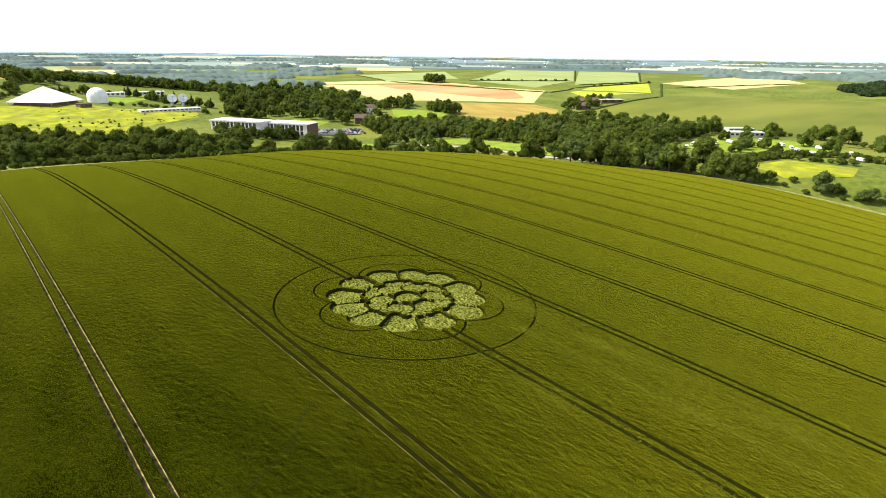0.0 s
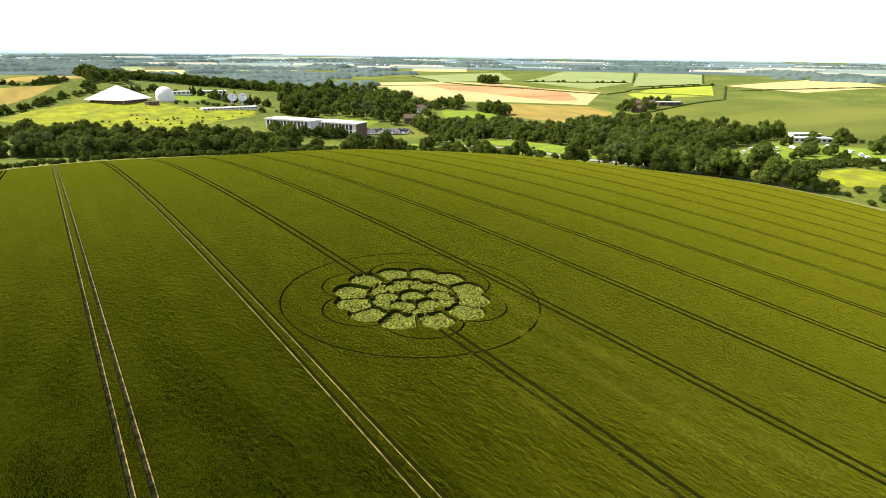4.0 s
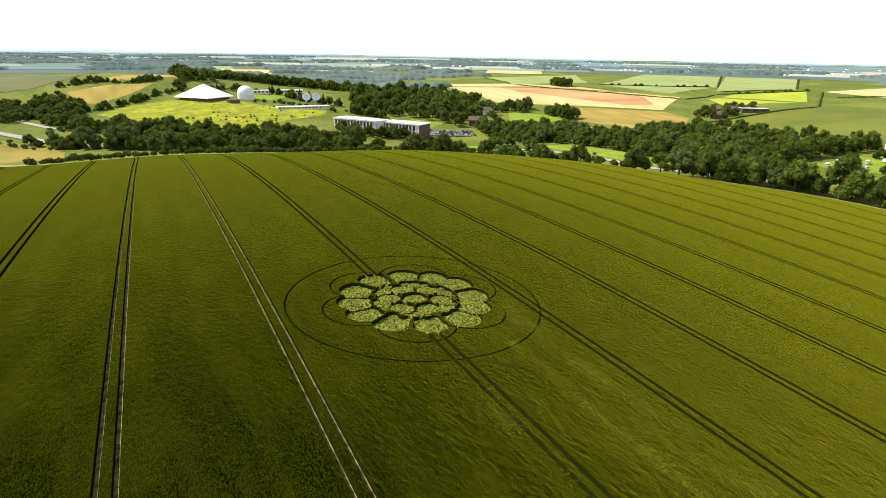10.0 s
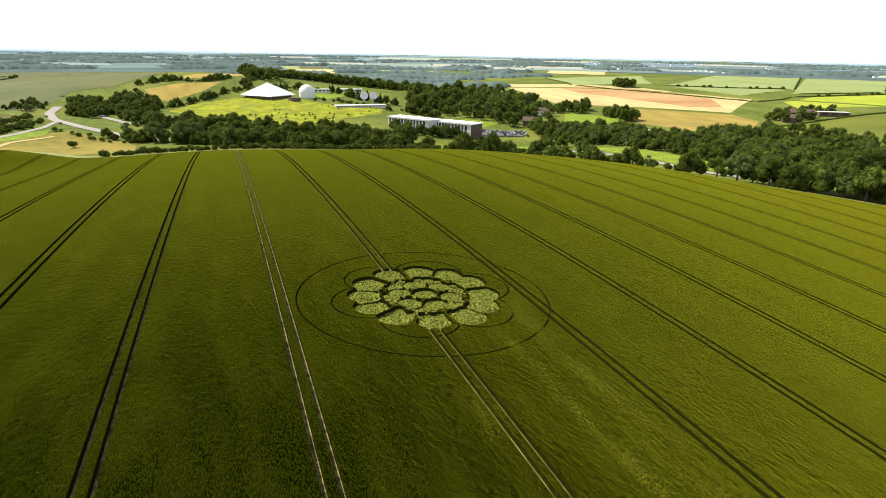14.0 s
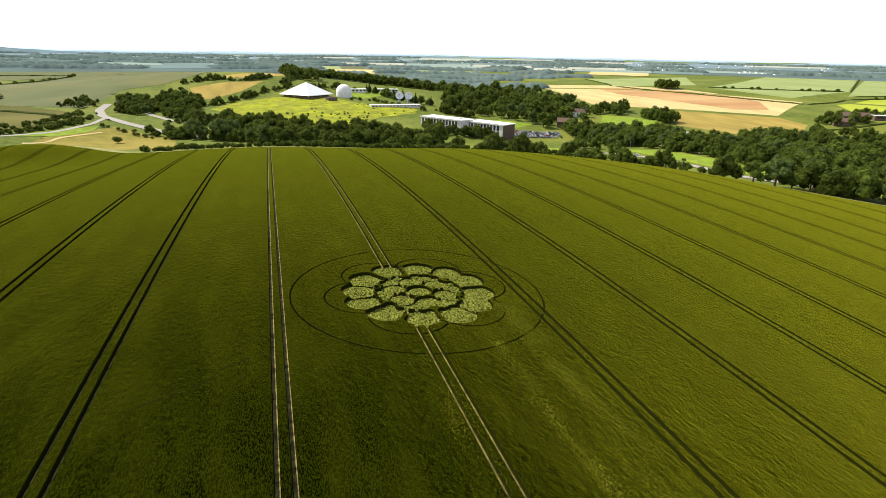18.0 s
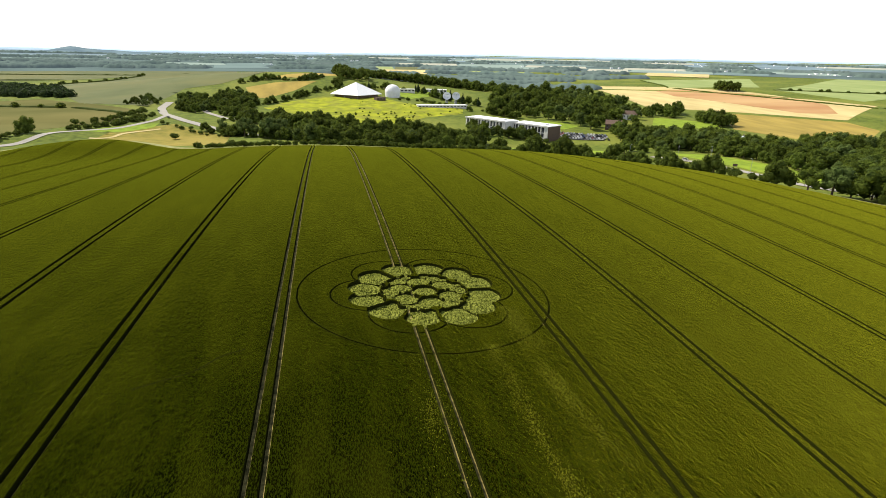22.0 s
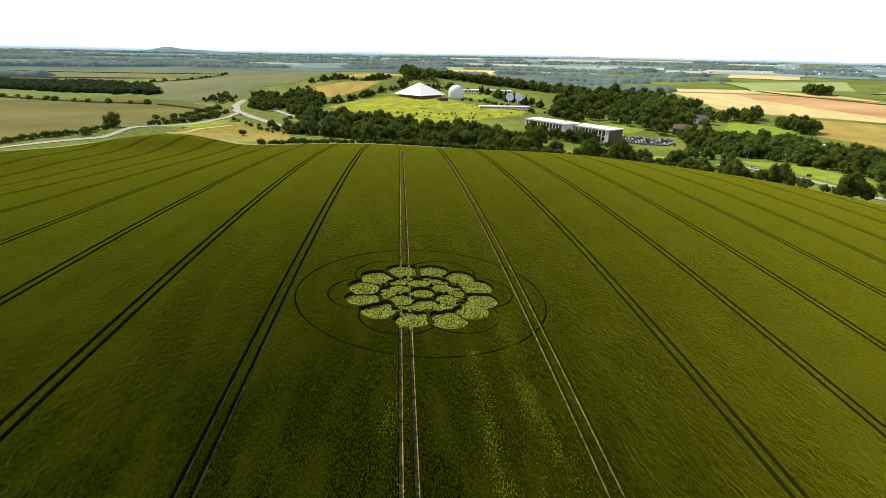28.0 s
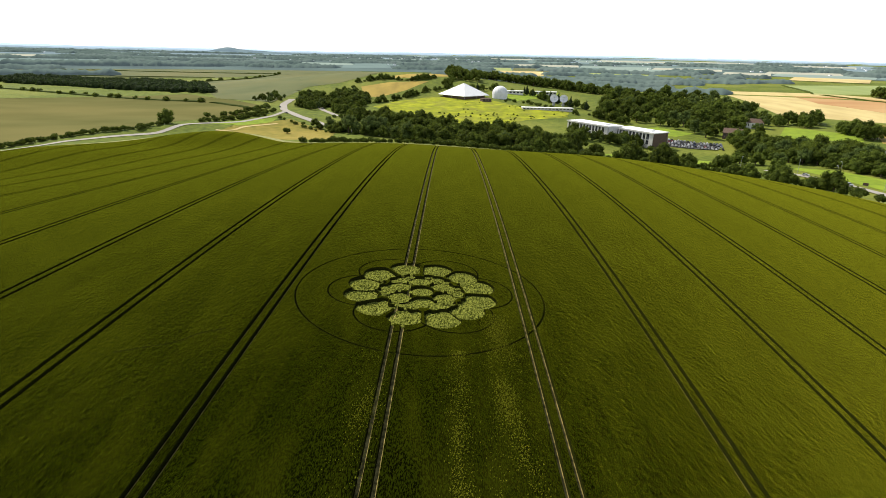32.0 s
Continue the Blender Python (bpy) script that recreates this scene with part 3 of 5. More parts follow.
laid_field("lawn", [(365, 493), (416, 439), (384, 403), (322, 428)], LAWN, "bright paddock beside the wood", "lawn")
laid_field("far_yellow_field", [(324, 1017), (393, 978), (361, 892), (302, 909)], RAPE, "small yellow field in a gap of the woods")
laid_field("paddock", [(328, 52), (371, 43), (371, 1), (340, -3), (316, 27)], MEADOW, "small bright yellow paddock framed by trees", "paddock")
laid_field("camp_lawn", [(360, 122), (434, 126), (486, 78), (436, 17), (385, 52)], LAWN, "mown caravan park lawn among trees", "lawn")
ribbon("valley_road", [(-300, 190), (-273, 250), (-269, 283), (-253, 317), (-234, 351), (-226, 377), (-191, 413), (-172, 455), (-170, 490)], 4.6, ASPHALT, "pale dusty country road through the valley", "road")
ribbon("valley_road", [(-85, 400), (-37, 371), (28, 360)], 5, ASPHALT, "pale lane between scrub and field end", "road")
ribbon("main_road", [(-85, 400), (-149, 461), (-175, 499), (-188, 542), (-188, 579)], 8, ASPHALT, "wide pale main road curving round a wooded mound", "road", 0.45)
# Dark strip laid over the wheat tops: painted shade of a narrow gap.
ribbon("animal_path", PATHWAY, 0.22, STALK_SHADE, "narrow animal path, its shade laid on as a dark strip", "path", TALL + 0.04, 0.7)
ribbon("bare_path", [(-198, 373), (-189, 373), (-183, 376), (-182, 391), (-174, 406), (-159, 423)], 3.2, BARLEY, "bare chalky path worn over the dry hump", "path", 0.35)
ribbon("slip_road", [(-155, 572), (-139, 524), (-114, 479), (-90, 467)], 6, ASPHALT, "short pale slip road beside dark trees", "road")
ribbon("lane", [(225, 273), (235, 254), (244, 229), (250, 200), (254, 168), (280, 116)], 6, ASPHALT, "pale grey lane behind the field edge", "road", 0.4)
laid_field("car_park", [(204, 423), (256, 401), (242, 379), (195, 392)], TARMAC, "asphalt car park beside the office building", "car park", 0.3)
ribbon("field_verge", [(322, -52), (308, -24), (289, 15), (271, 71), (244, 107), (229, 136), (219, 162), (210, 188), (187, 223), (151, 251), (115, 273), (78, 282), (35, 304), (-29, 316), (-71, 319), (-98, 318), (-120, 320), (-144, 339), (-165, 353), (-183, 352), (-216, 331), (-234, 293), (-248, 259), (-260, 238)], 9.0, VERGE, "bleached grass verge along the wheat", "verge", 0.35)


# ---- trees ----
def leaf_cloud(rng, lobes, count, size, squash=1.0):
    """Leafy sprays on the skins of several lobes, and a few coarse inner faces that close them: points and triangles."""
    verts, faces = [], []
    for c, r in lobes:
        n = int(count * r * r)
        d = rng.normal(0, 1, (n, 3))
        d[:, 2] = np.where(d[:, 2] < -0.75, -d[:, 2], d[:, 2])
        d /= np.linalg.norm(d, axis=1)[:, None]
        p = np.asarray(c) + d * (r * rng.uniform(0.82, 1.1, n))[:, None] * (1, 1, squash)
        lean = d + rng.normal(0, 0.45, (n, 3))
        lean /= np.linalg.norm(lean, axis=1)[:, None]
        side = np.cross(lean, rng.normal(0, 1, (n, 3)))
        side /= np.linalg.norm(side, axis=1)[:, None] + 1e-9
        other = np.cross(lean, side)
        s = size * rng.uniform(0.6, 1.25, n)[:, None]
        base = sum(len(v) for v in verts)
        quad = np.stack([p - side * s, p - other * s * 0.7, p + side * s, p + other * s * 0.7], 1).reshape(-1, 3)
        verts.append(quad)
        k = base + np.arange(n)[:, None] * 4
        faces.append(np.concatenate([k + [0, 1, 2], k + [0, 2, 3]]))
        # inner body
        bm = bmesh.new()
        bmesh.ops.create_icosphere(bm, subdivisions=1, radius=r * 0.84)
        base += len(quad)
        verts.append(np.array([v.co for v in bm.verts]) * (1, 1, squash) + np.asarray(c))
        faces.append(np.array([[v.index for v in f.verts] for f in bm.faces]) + base)
        bm.free()
    return np.concatenate(verts), np.concatenate(faces)


def trunk_mesh(tall, thick, limbs, rng):
    bm = bmesh.new()

    def limb(a, b, r0, r1, n=7):
        way = Vector(b) - Vector(a)
        turn = way.to_track_quat("Z", "Y").to_matrix().to_4x4()
        bmesh.ops.create_cone(bm, cap_ends=True, segments=n, radius1=r0, radius2=r1, depth=way.length,
                              matrix=Matrix.Translation((Vector(a) + Vector(b)) / 2) @ turn)
    limb((0, 0, -0.6), (0, 0, tall * 0.45), thick, thick * 0.7)
    limb((0, 0, tall * 0.43), (0.1, 0.1, tall * 0.85), thick * 0.7, thick * 0.2)
    for i in range(limbs):
        a = i * 6.283 / limbs + rng.uniform(0, 0.8)
        h, out = tall * rng.uniform(0.25, 0.5), tall * rng.uniform(0.2, 0.3)
        limb((0, 0, h), (math.cos(a) * out, math.sin(a) * out, h + tall * 0.25), thick * 0.45, thick * 0.12, 5)
    return bm


def tree_kind(name, seed, tall, wide, mat, label, category="tree", form="round", density=11.0, leaf=0.55):
    """A tree of the given form, made once at the origin: trunk with limbs, and a crown of leaf sprays."""
    rng = np.random.default_rng(seed)
    root = thing(name, pose(0, 0, 0), label, category)
    lobes = []
    if form == "round":
        for i in range(9):
            a, e = i * 2.4 + rng.uniform(0, 0.6), (0.28 if i % 3 == 0 else rng.uniform(0.36, 0.80))
            out = wide * rng.uniform(0.28, 0.52) * (1.25 - e * 0.55)
            lobes.append(((math.cos(a) * out, math.sin(a) * out, tall * e), wide * rng.uniform(0.20, 0.30)))
        lobes.append(((0, 0, tall * 0.82), wide * 0.26))
        lobes.append(((0, 0, tall * 0.55), wide * 0.36))
    elif form == "tall":
        for i in range(8):
            e = 0.2 + 0.72 * i / 7
            a = i * 2.4
            lobes.append(((math.cos(a) * wide * 0.16, math.sin(a) * wide * 0.16, tall * e), wide * (0.34 - 0.2 * abs(e - 0.45)) * rng.uniform(0.8, 1.1)))
    elif form == "cone":
        for i in range(7):
            e = 0.22 + 0.7 * i / 6
            for j in range(2 if i < 4 else 1):
                a = i * 1.9 + j * 3.14
                out = wide * 0.2 * (1 - e)
                lobes.append(((math.cos(a) * out, math.sin(a) * out, tall * e), wide * 0.42 * (1.12 - e) + 0.2))
    else:  # bush
        for i in range(6):
            a = i * 2.4 + rng.uniform(0, 0.5)
            lobes.append(((math.cos(a) * wide * 0.27, math.sin(a) * wide * 0.27, tall * rng.uniform(0.3, 0.62)), wide * rng.uniform(0.2, 0.3)))
        lobes.append(((0, 0, tall * 0.55), wide * 0.3))
    v, f = leaf_cloud(rng, lobes, density, leaf * 1.1)
    part("trunk", trunk_mesh(tall, tall * 0.035, 3 if form == "bush" else 5, rng), BARK, root)
    part("crown", sheet("crown", v, f, mat, False), mat, root)
    return root


KINDS = {
    "oak": tree_kind("oak_tree", 11, 13.5, 13.5, LEAF, "broad dark green oak in full leaf", density=7.5),
    "beech": tree_kind("beech_tree", 31, 14.0, 12.0, LEAF, "dense dome shaped beech in full leaf", density=7.5),
    "chestnut": tree_kind("chestnut_tree", 32, 12.5, 13.0, LEAF, "wide spreading chestnut with a deep green crown", density=7.5),
    "thorn": tree_kind("blackthorn_bush", 33, 4.2, 6.6, LEAF, "spreading blackthorn bush on rough grass", "bush", "bush", 13, 0.45),
    "ash": tree_kind("ash_tree", 12, 16.2, 12.2, LEAF, "tall rounded green ash in full leaf", density=7.5),
    "maple": tree_kind("maple_tree", 13, 11.5, 11.5, LEAF, "low rounded green maple in full leaf", density=8),
    "lime": tree_kind("lime_tree", 14, 14.9, 10.8, PALELEAF, "grey green lime tree with an uneven crown", density=8),
    "willow": tree_kind("willow_tree", 15, 14.2, 9.5, PALELEAF, "grey green willow with a loose crown", form="tall", density=8),
    "pine": tree_kind("pine_tree", 16, 18.9, 9.5, DARKLEAF, "dark narrow pine of the hilltop wood", form="cone", density=8),
    "bush": tree_kind("hawthorn_bush", 18, 4.9, 6.2, HEDGE, "rounded green hawthorn bush on rough grass", "bush", "bush", 13, 0.45),
    "shrub": tree_kind("elder_bush", 19, 3.8, 5.9, LEAF, "low dark elder bush on rough grass", "bush", "bush", 13, 0.45),
}
placed = set()
tree_rng = np.random.default_rng(77)


def plant(kind, x, y, size=1.0, group=""):
    """Sets one more tree of a kind on the land."""
    z = ground_at(x, y)
    m = Matrix.LocRotScale((x, y, z - 0.1), Euler((0, 0, tree_rng.uniform(0, 6.28))), (size, size, size * tree_rng.uniform(0.9, 1.12)))
    if kind not in placed:
        placed.add(kind)
        ob = KINDS[kind]
        ob.matrix_basis = m
    else:
        keep = KINDS[kind].scale.copy()
        KINDS[kind].scale = (1, 1, 1)
        ob = copy_thing(KINDS[kind], m)
        KINDS[kind].scale = keep
    if group:
        tagged(ob, group=group)


def grove(outline, gap, kinds, sizes, group, most=400):
    """Fills an outline with trees that keep their distance."""
    gap *= 1.3
    lo, hi = np.min(outline, 0), np.max(outline, 0)
    got = []
    for _ in range(most * 40):
        p = tree_rng.uniform(lo, hi)
        if float(beyond(p[0], p[1], outline)) > 0 or any((p[0] - q[0]) ** 2 + (p[1] - q[1]) ** 2 < gap * gap for q in got):
            continue
        got.append(p)
        plant(kinds[tree_rng.integers(len(kinds))], p[0], p[1], tree_rng.uniform(*sizes), group)
        if len(got) >= most:
            break


def row(line, gap, kinds, sizes, group, stray=2.0):
    """Trees or bushes along a line, uneven in step and size."""
    pts = [Vector(p) for p in line]
    for a, b in zip(pts, pts[1:]):
        n = max(1, round((b - a).length / (1.25 * gap)))
        for i in range(n):
            p = a.lerp(b, (i + tree_rng.uniform(0.1, 0.9)) / n)
            plant(kinds[tree_rng.integers(len(kinds))], p.x + tree_rng.normal(0, stray), p.y + tree_rng.normal(0, stray), tree_rng.uniform(*sizes), group)


BROAD = ["oak", "ash", "maple", "lime", "beech", "chestnut"]
grove([(265, 415), (299, 379), (328, 323), (339, 264), (342, 196), (337, 137), (307, 122), (290, 168), (288, 224), (276, 271), (253, 323)], 6.4, BROAD, (0.5, 1.0), "trees of the valley wood", 210)
row([(239, 145), (253, 121), (280, 84), (295, 45)], 6.5, ["oak", "maple", "ash", "lime"], (0.85, 1.4), "trees along the field edge", 3)
row([(295, 43), (305, 22), (320, -18), (346, -53)], 4.5, ["maple", "oak", "lime", "bush"], (0.5, 0.85), "trees along the field edge", 2.5)
row([(262, 127), (294, 87), (307, 61)], 8.0, ["beech", "maple", "ash"], (0.8, 1.3), "trees along the field edge", 3)
row([(229, 149), (222, 169), (216, 191), (195, 225)], 4.2, ["bush", "shrub", "maple", "bush"], (0.8, 1.35), "bushes along the field edge", 1.5)
row([(196, 230), (157, 259), (123, 281)], 4.0, ["thorn", "shrub", "bush", "maple"], (0.6, 1.25), "bushes along the field edge", 1.5)
for x, y, k, s in ((163, 316, "maple", 0.85), (150, 324, "maple", 0.6), (179, 306, "bush", 1.2), (191, 313, "bush", 1.3), (187, 336, "bush", 1.1), (205, 295, "maple", 0.7),
                   (219, 302, "oak", 0.8), (228, 314, "ash", 0.8), (234, 303, "oak", 0.75), (242, 287, "lime", 0.7), (220, 249, "maple", 0.9), (209, 199, "bush", 1.5),
                   (225, 211, "maple", 0.7)):
    plant(k, x, y, s, "trees round the office lawn")
grove([(250, 750), (401, 782), (388, 608), (369, 505), (289, 421), (254, 424), (230, 499), (161, 513), (199, 612)], 8.0, BROAD, (0.55, 1.2), "trees of the hillside wood", 180)
grove([(-3, 816), (93, 813), (196, 789), (266, 750), (288, 793), (216, 861), (95, 886), (4, 877)], 6.2, ["ash", "beech", "oak", "chestnut"], (0.6, 1.0), "trees of the hilltop wood", 170)
grove([(7, 746), (47, 736), (51, 783), (4, 791)], 6.5, ["ash", "oak"], (0.8, 1.05), "trees of the hilltop wood", 12)
grove([(48, 349), (105, 338), (118, 351), (106, 371), (79, 381), (46, 370)], 6.5, ["oak", "ash", "maple"], (0.65, 0.95), "dark trees before the office", 34)
row([(115, 399), (136, 391), (159, 377)], 5.0, ["willow", "ash", "willow"], (0.55, 0.75), "willows before the office", 1.5)
row([(-110, 324), (-71, 328), (-31, 325), (3, 319), (35, 313), (76, 291), (119, 281)], 2.7, ["bush", "shrub", "thorn"], (0.65, 1.15), "bushes along the field end", 1.2)
row([(-124, 421), (-80, 389), (-27, 353), (20, 339), (52, 335)], 4.2, ["thorn", "maple", "bush", "shrub", "lime"], (0.65, 1.15), "bushes between road and field", 2.2)
row([(-106, 405), (-59, 372), (-9, 341), (40, 325)], 4.8, ["bush", "shrub", "maple"], (0.55, 0.95), "bushes between road and field", 2.2)
row([(-123, 506), (-65, 464), (-29, 424), (3, 396), (42, 385), (76, 381)], 2.8, ["maple", "thorn", "beech", "bush", "shrub"], (0.5, 0.85), "scrub trees along the slope foot", 2.2)
row([(-75, 479), (-23, 436), (16, 409), (60, 398)], 3.2, ["bush", "maple", "shrub"], (0.6, 1.1), "scrub trees along the slope foot", 2.5)
grove([(-174, 545), (-179, 590), (-163, 612), (-144, 590), (-139, 550), (-147, 515)], 5.0, BROAD, (0.42, 0.7), "trees of the wooded mound", 60)
grove([(-137, 550), (-141, 611), (-122, 644), (-100, 604), (-94, 556), (-111, 517)], 5.2, BROAD, (0.42, 0.7), "trees of the wooded mound", 70)
grove([(-230, 564), (-201, 544), (-195, 583), (-217, 611)], 5.0, BROAD, (0.3, 0.5), "trees beside the main road", 14)
row([(-91, 575), (-67, 596), (-30, 656), (-2, 675), (9, 746)], 2.2, ["maple", "thorn", "shrub"], (0.4, 0.7), "hedge trees on the hill", 2)
row([(-126, 691), (-90, 718), (-53, 709), (-19, 742)], 2.2, ["thorn", "maple", "shrub"], (0.4, 0.7), "hedge trees on the hill", 1.5)
row([(32, 676), (66, 694), (117, 682), (147, 606), (175, 573)], 6.0, ["maple", "bush", "oak", "pine"], (0.5, 0.8), "trees behind the dishes", 3)
row([(75, 615), (105, 599), (128, 565)], 5.0, ["bush", "shrub"], (0.7, 1.1), "bushes by the dome", 2.5)
row([(149, 543), (172, 524), (197, 493)], 6.0, ["maple", "oak", "bush"], (0.55, 0.9), "trees behind the dishes", 3)
plant("oak", -242, 378, 0.8, "roadside trees of the valley")
plant("bush", -139, 383, 1.1, "roadside trees of the valley")
row([(-290, 245), (-283, 285), (-268, 322), (-248, 356), (-240, 378)], 1.9, ["bush", "shrub"], (0.55, 0.9), "roadside hedge bushes", 1.0)
row([(-205, 418), (-184, 452), (-182, 490)], 2.6, ["thorn", "shrub"], (0.6, 0.95), "roadside trees of the valley", 1.5)
row([(-222, 392), (-196, 428), (-188, 470)], 2.2, ["bush", "shrub", "thorn"], (0.6, 1.0), "roadside trees of the valley", 1.8)
row([(-225, 411), (-203, 464), (-196, 517)], 4.0, ["bush", "shrub"], (0.6, 1.1), "roadside trees of the valley", 2)
row([(-162, 445), (-124, 412), (-103, 393)], 6.0, ["bush", "shrub"], (0.5, 0.8), "roadside trees of the valley", 1.5)
row([(-22, 347), (20, 333), (52, 330), (89, 319)], 5.5, ["beech", "maple", "ash"], (0.55, 0.9), "dark trees before the office", 2.5)
row([(327, 127), (368, 139), (428, 144), (477, 138)], 5.5, ["beech", "maple", "ash"], (0.6, 1.0), "trees of the caravan park", 2.5)
row([(505, 119), (509, 53), (466, -0)], 7, ["oak", "maple", "bush"], (0.6, 1.0), "trees of the caravan park", 3)
row([(390, 74), (417, 88), (448, 98)], 7, ["maple", "lime"], (0.5, 0.8), "trees of the caravan park", 2)
row([(315, 66), (343, 61), (377, 53), (409, 25), (402, -10)], 3.2, ["bush", "shrub", "thorn"], (0.9, 1.3), "paddock hedge", 1)
grove([(345, 140), (450, 160), (478, 240), (440, 300), (395, 310), (350, 250)], 6.6, BROAD, (0.5, 0.95), "trees of the valley wood", 120)
grove([(262, 300), (300, 330), (290, 400), (255, 375)], 6.0, BROAD, (0.5, 0.9), "trees of the valley wood", 40)
grove([(-60, 395), (0, 352), (60, 332), (100, 325), (96, 352), (30, 385), (-40, 425)], 4.6, ["bush", "maple", "thorn", "shrub", "chestnut"], (0.5, 0.95), "scrub below the meadow", 190)
grove([(-120, 470), (-40, 430), (40, 395), (80, 400), (20, 440), (-60, 490)], 4.6, ["thorn", "maple", "shrub"], (0.5, 1.0), "scrub below the meadow", 190)
row([(100, 330), (140, 322), (176, 300), (205, 270)], 4.0, ["bush", "maple", "shrub", "oak"], (0.5, 1.0), "bushes round the office lawn", 4)
row([(118, 425), (140, 402), (165, 385), (190, 372)], 3.6, ["bush", "shrub", "maple"], (0.6, 1.0), "bushes before the office", 2.5)
grove([(395, 464), (416, 465), (415, 420), (393, 413)], 4.5, ["oak", "ash"], (0.75, 1.0), "dark trees before the barley", 12)
grove([(376, 508), (406, 533), (419, 515), (385, 489)], 4.5, ["oak", "ash"], (0.75, 1.0), "dark trees before the barley", 8)
grove([(659, 768), (682, 746), (694, 754), (673, 781)], 6, ["oak", "ash"], (0.8, 1.05), "clump among far fields", 16)
grove([(607, 409), (697, 412), (711, 388), (582, 358)], 8, BROAD, (0.6, 0.95), "trees round the farm", 20)
row([(534, 351), (473, 281), (439, 255), (420, 218)], 7, ["bush", "maple"], (0.7, 1.0), "hedge of the green field", 2)
row([(563, 345), (515, 229), (493, 131), (479, 77)], 9, ["bush", "maple", "oak"], (0.6, 0.9), "hedge of the caravan park", 3)
for x, y, s in ((374, 103, 0.8), (379, 81, 0.7), (406, 88, 0.65), (417, 73, 0.7), (395, 57, 0.6), (441, 114, 0.7), (453, 56, 0.8), (430, 31, 0.8), (438, -1, 0.9), (404, -15, 0.8), (375, -28, 0.8)):
    plant("maple" if s < 0.75 else "oak", x, y, s, "trees of the caravan park")
row([(323, 59), (348, 56), (377, 48), (381, 4)], 4.0, ["bush", "shrub"], (0.7, 1.0), "paddock hedge", 1)


# ---- scrub, far woods and far hedges ----
def thicket(name, spots, mat, label, category, count=7.0, leaf=1.0, squash=0.8):
    rng = np.random.default_rng(len(spots))
    lobes = [((x, y, ground_at(x, y) + r * 0.5), r * 1.35) for x, y, r in spots]
    v, f = leaf_cloud(rng, lobes, count, leaf, squash)
    ob = part(name, sheet(name, v, f, mat, False), mat)
    return tagged(ob, label, category, kind="stuff")


rng = np.random.default_rng(21)
spots = []
meadow_line = [(-86, 554), (-63, 594), (-20, 629), (52, 622), (91, 571), (149, 567), (136, 514), (86, 487), (56, 451), (9, 453), (-35, 498)]
while len(spots) < 75:
    p = rng.uniform((-90, 448), (152, 632))
    if float(beyond(p[0], p[1], meadow_line)) < -2 and noise.noise((p[0] * 0.03, p[1] * 0.03, 5.5)) > 0.05:
        spots.append((p[0], p[1], rng.uniform(0.35, 1.1)))
thicket("meadow_scrub", spots, HEDGE, "scattered low green scrub on the meadow", "scrub", 14, 0.35)


def wood_spots(outline, gap, size):
    lo, hi = np.min(outline, 0), np.max(outline, 0)
    out = []
    for x in np.arange(lo[0], hi[0], gap):
        for y in np.arange(lo[1], hi[1], gap):
            p = (x + rng.normal(0, gap * 0.3), y + rng.normal(0, gap * 0.3))
            if float(beyond(*p, outline)) < 0:
                out.append((*p, rng.uniform(*size)))
    return out


def line_spots(line, gap, size, stray=1.5):
    out = []
    for a, b in zip(line, line[1:]):
        n = max(1, int(math.hypot(b[0] - a[0], b[1] - a[1]) / gap))
        for i in range(n):
            s = (i + rng.random()) / n
            if rng.random() < 0.93:
                out.append((a[0] + s * (b[0] - a[0]) + rng.normal(0, stray), a[1] + s * (b[1] - a[1]) + rng.normal(0, stray), rng.uniform(*size)))
    return out


def wood_strips(name, lines, tall, wide, mat, label, category):
    """Long belts of far treetops: an uneven rounded back along each line."""
    verts, quads = [], []
    for line in lines:
        pts = []
        for p, q in zip(line, line[1:]):
            n = max(2, int(math.hypot(q[0] - p[0], q[1] - p[1]) / 5))
            pts += [(p[0] + (q[0] - p[0]) * i / n, p[1] + (q[1] - p[1]) * i / n) for i in range(n)]
        way = Vector((line[-1][0] - line[0][0], line[-1][1] - line[0][1])).normalized()
        base, n = len(verts), len(pts)
        low = height(*np.array(pts).T)
        for i, (p, z) in enumerate(zip(pts, low)):
            taper = min(1.0, 0.35 + i / 4, 0.35 + (n - 1 - i) / 4)
            w = wide * taper * rng.uniform(0.75, 1.3) / 2
            h = tall * taper * (0.85 + 0.35 * noise.noise((p[0] * 0.04, p[1] * 0.04, 1.7)) + rng.uniform(-0.16, 0.16))
            for k, up in ((-1, -0.3), (-0.85, 0.5), (-0.4, 0.9), (0.2, 1.0), (0.8, 0.7), (1, -0.3)):
                verts.append((p[0] - way.y * w * k + rng.normal(0, 0.4), p[1] + way.x * w * k + rng.normal(0, 0.4), z + max(up, 0) * h * rng.uniform(0.88, 1.1) - (up < 0)))
        quads.append(lattice(n, 6) + base)
    ob = part(name, sheet(name, verts, np.concatenate(quads), mat, True), mat)
    return tagged(ob, label, category, kind="stuff")


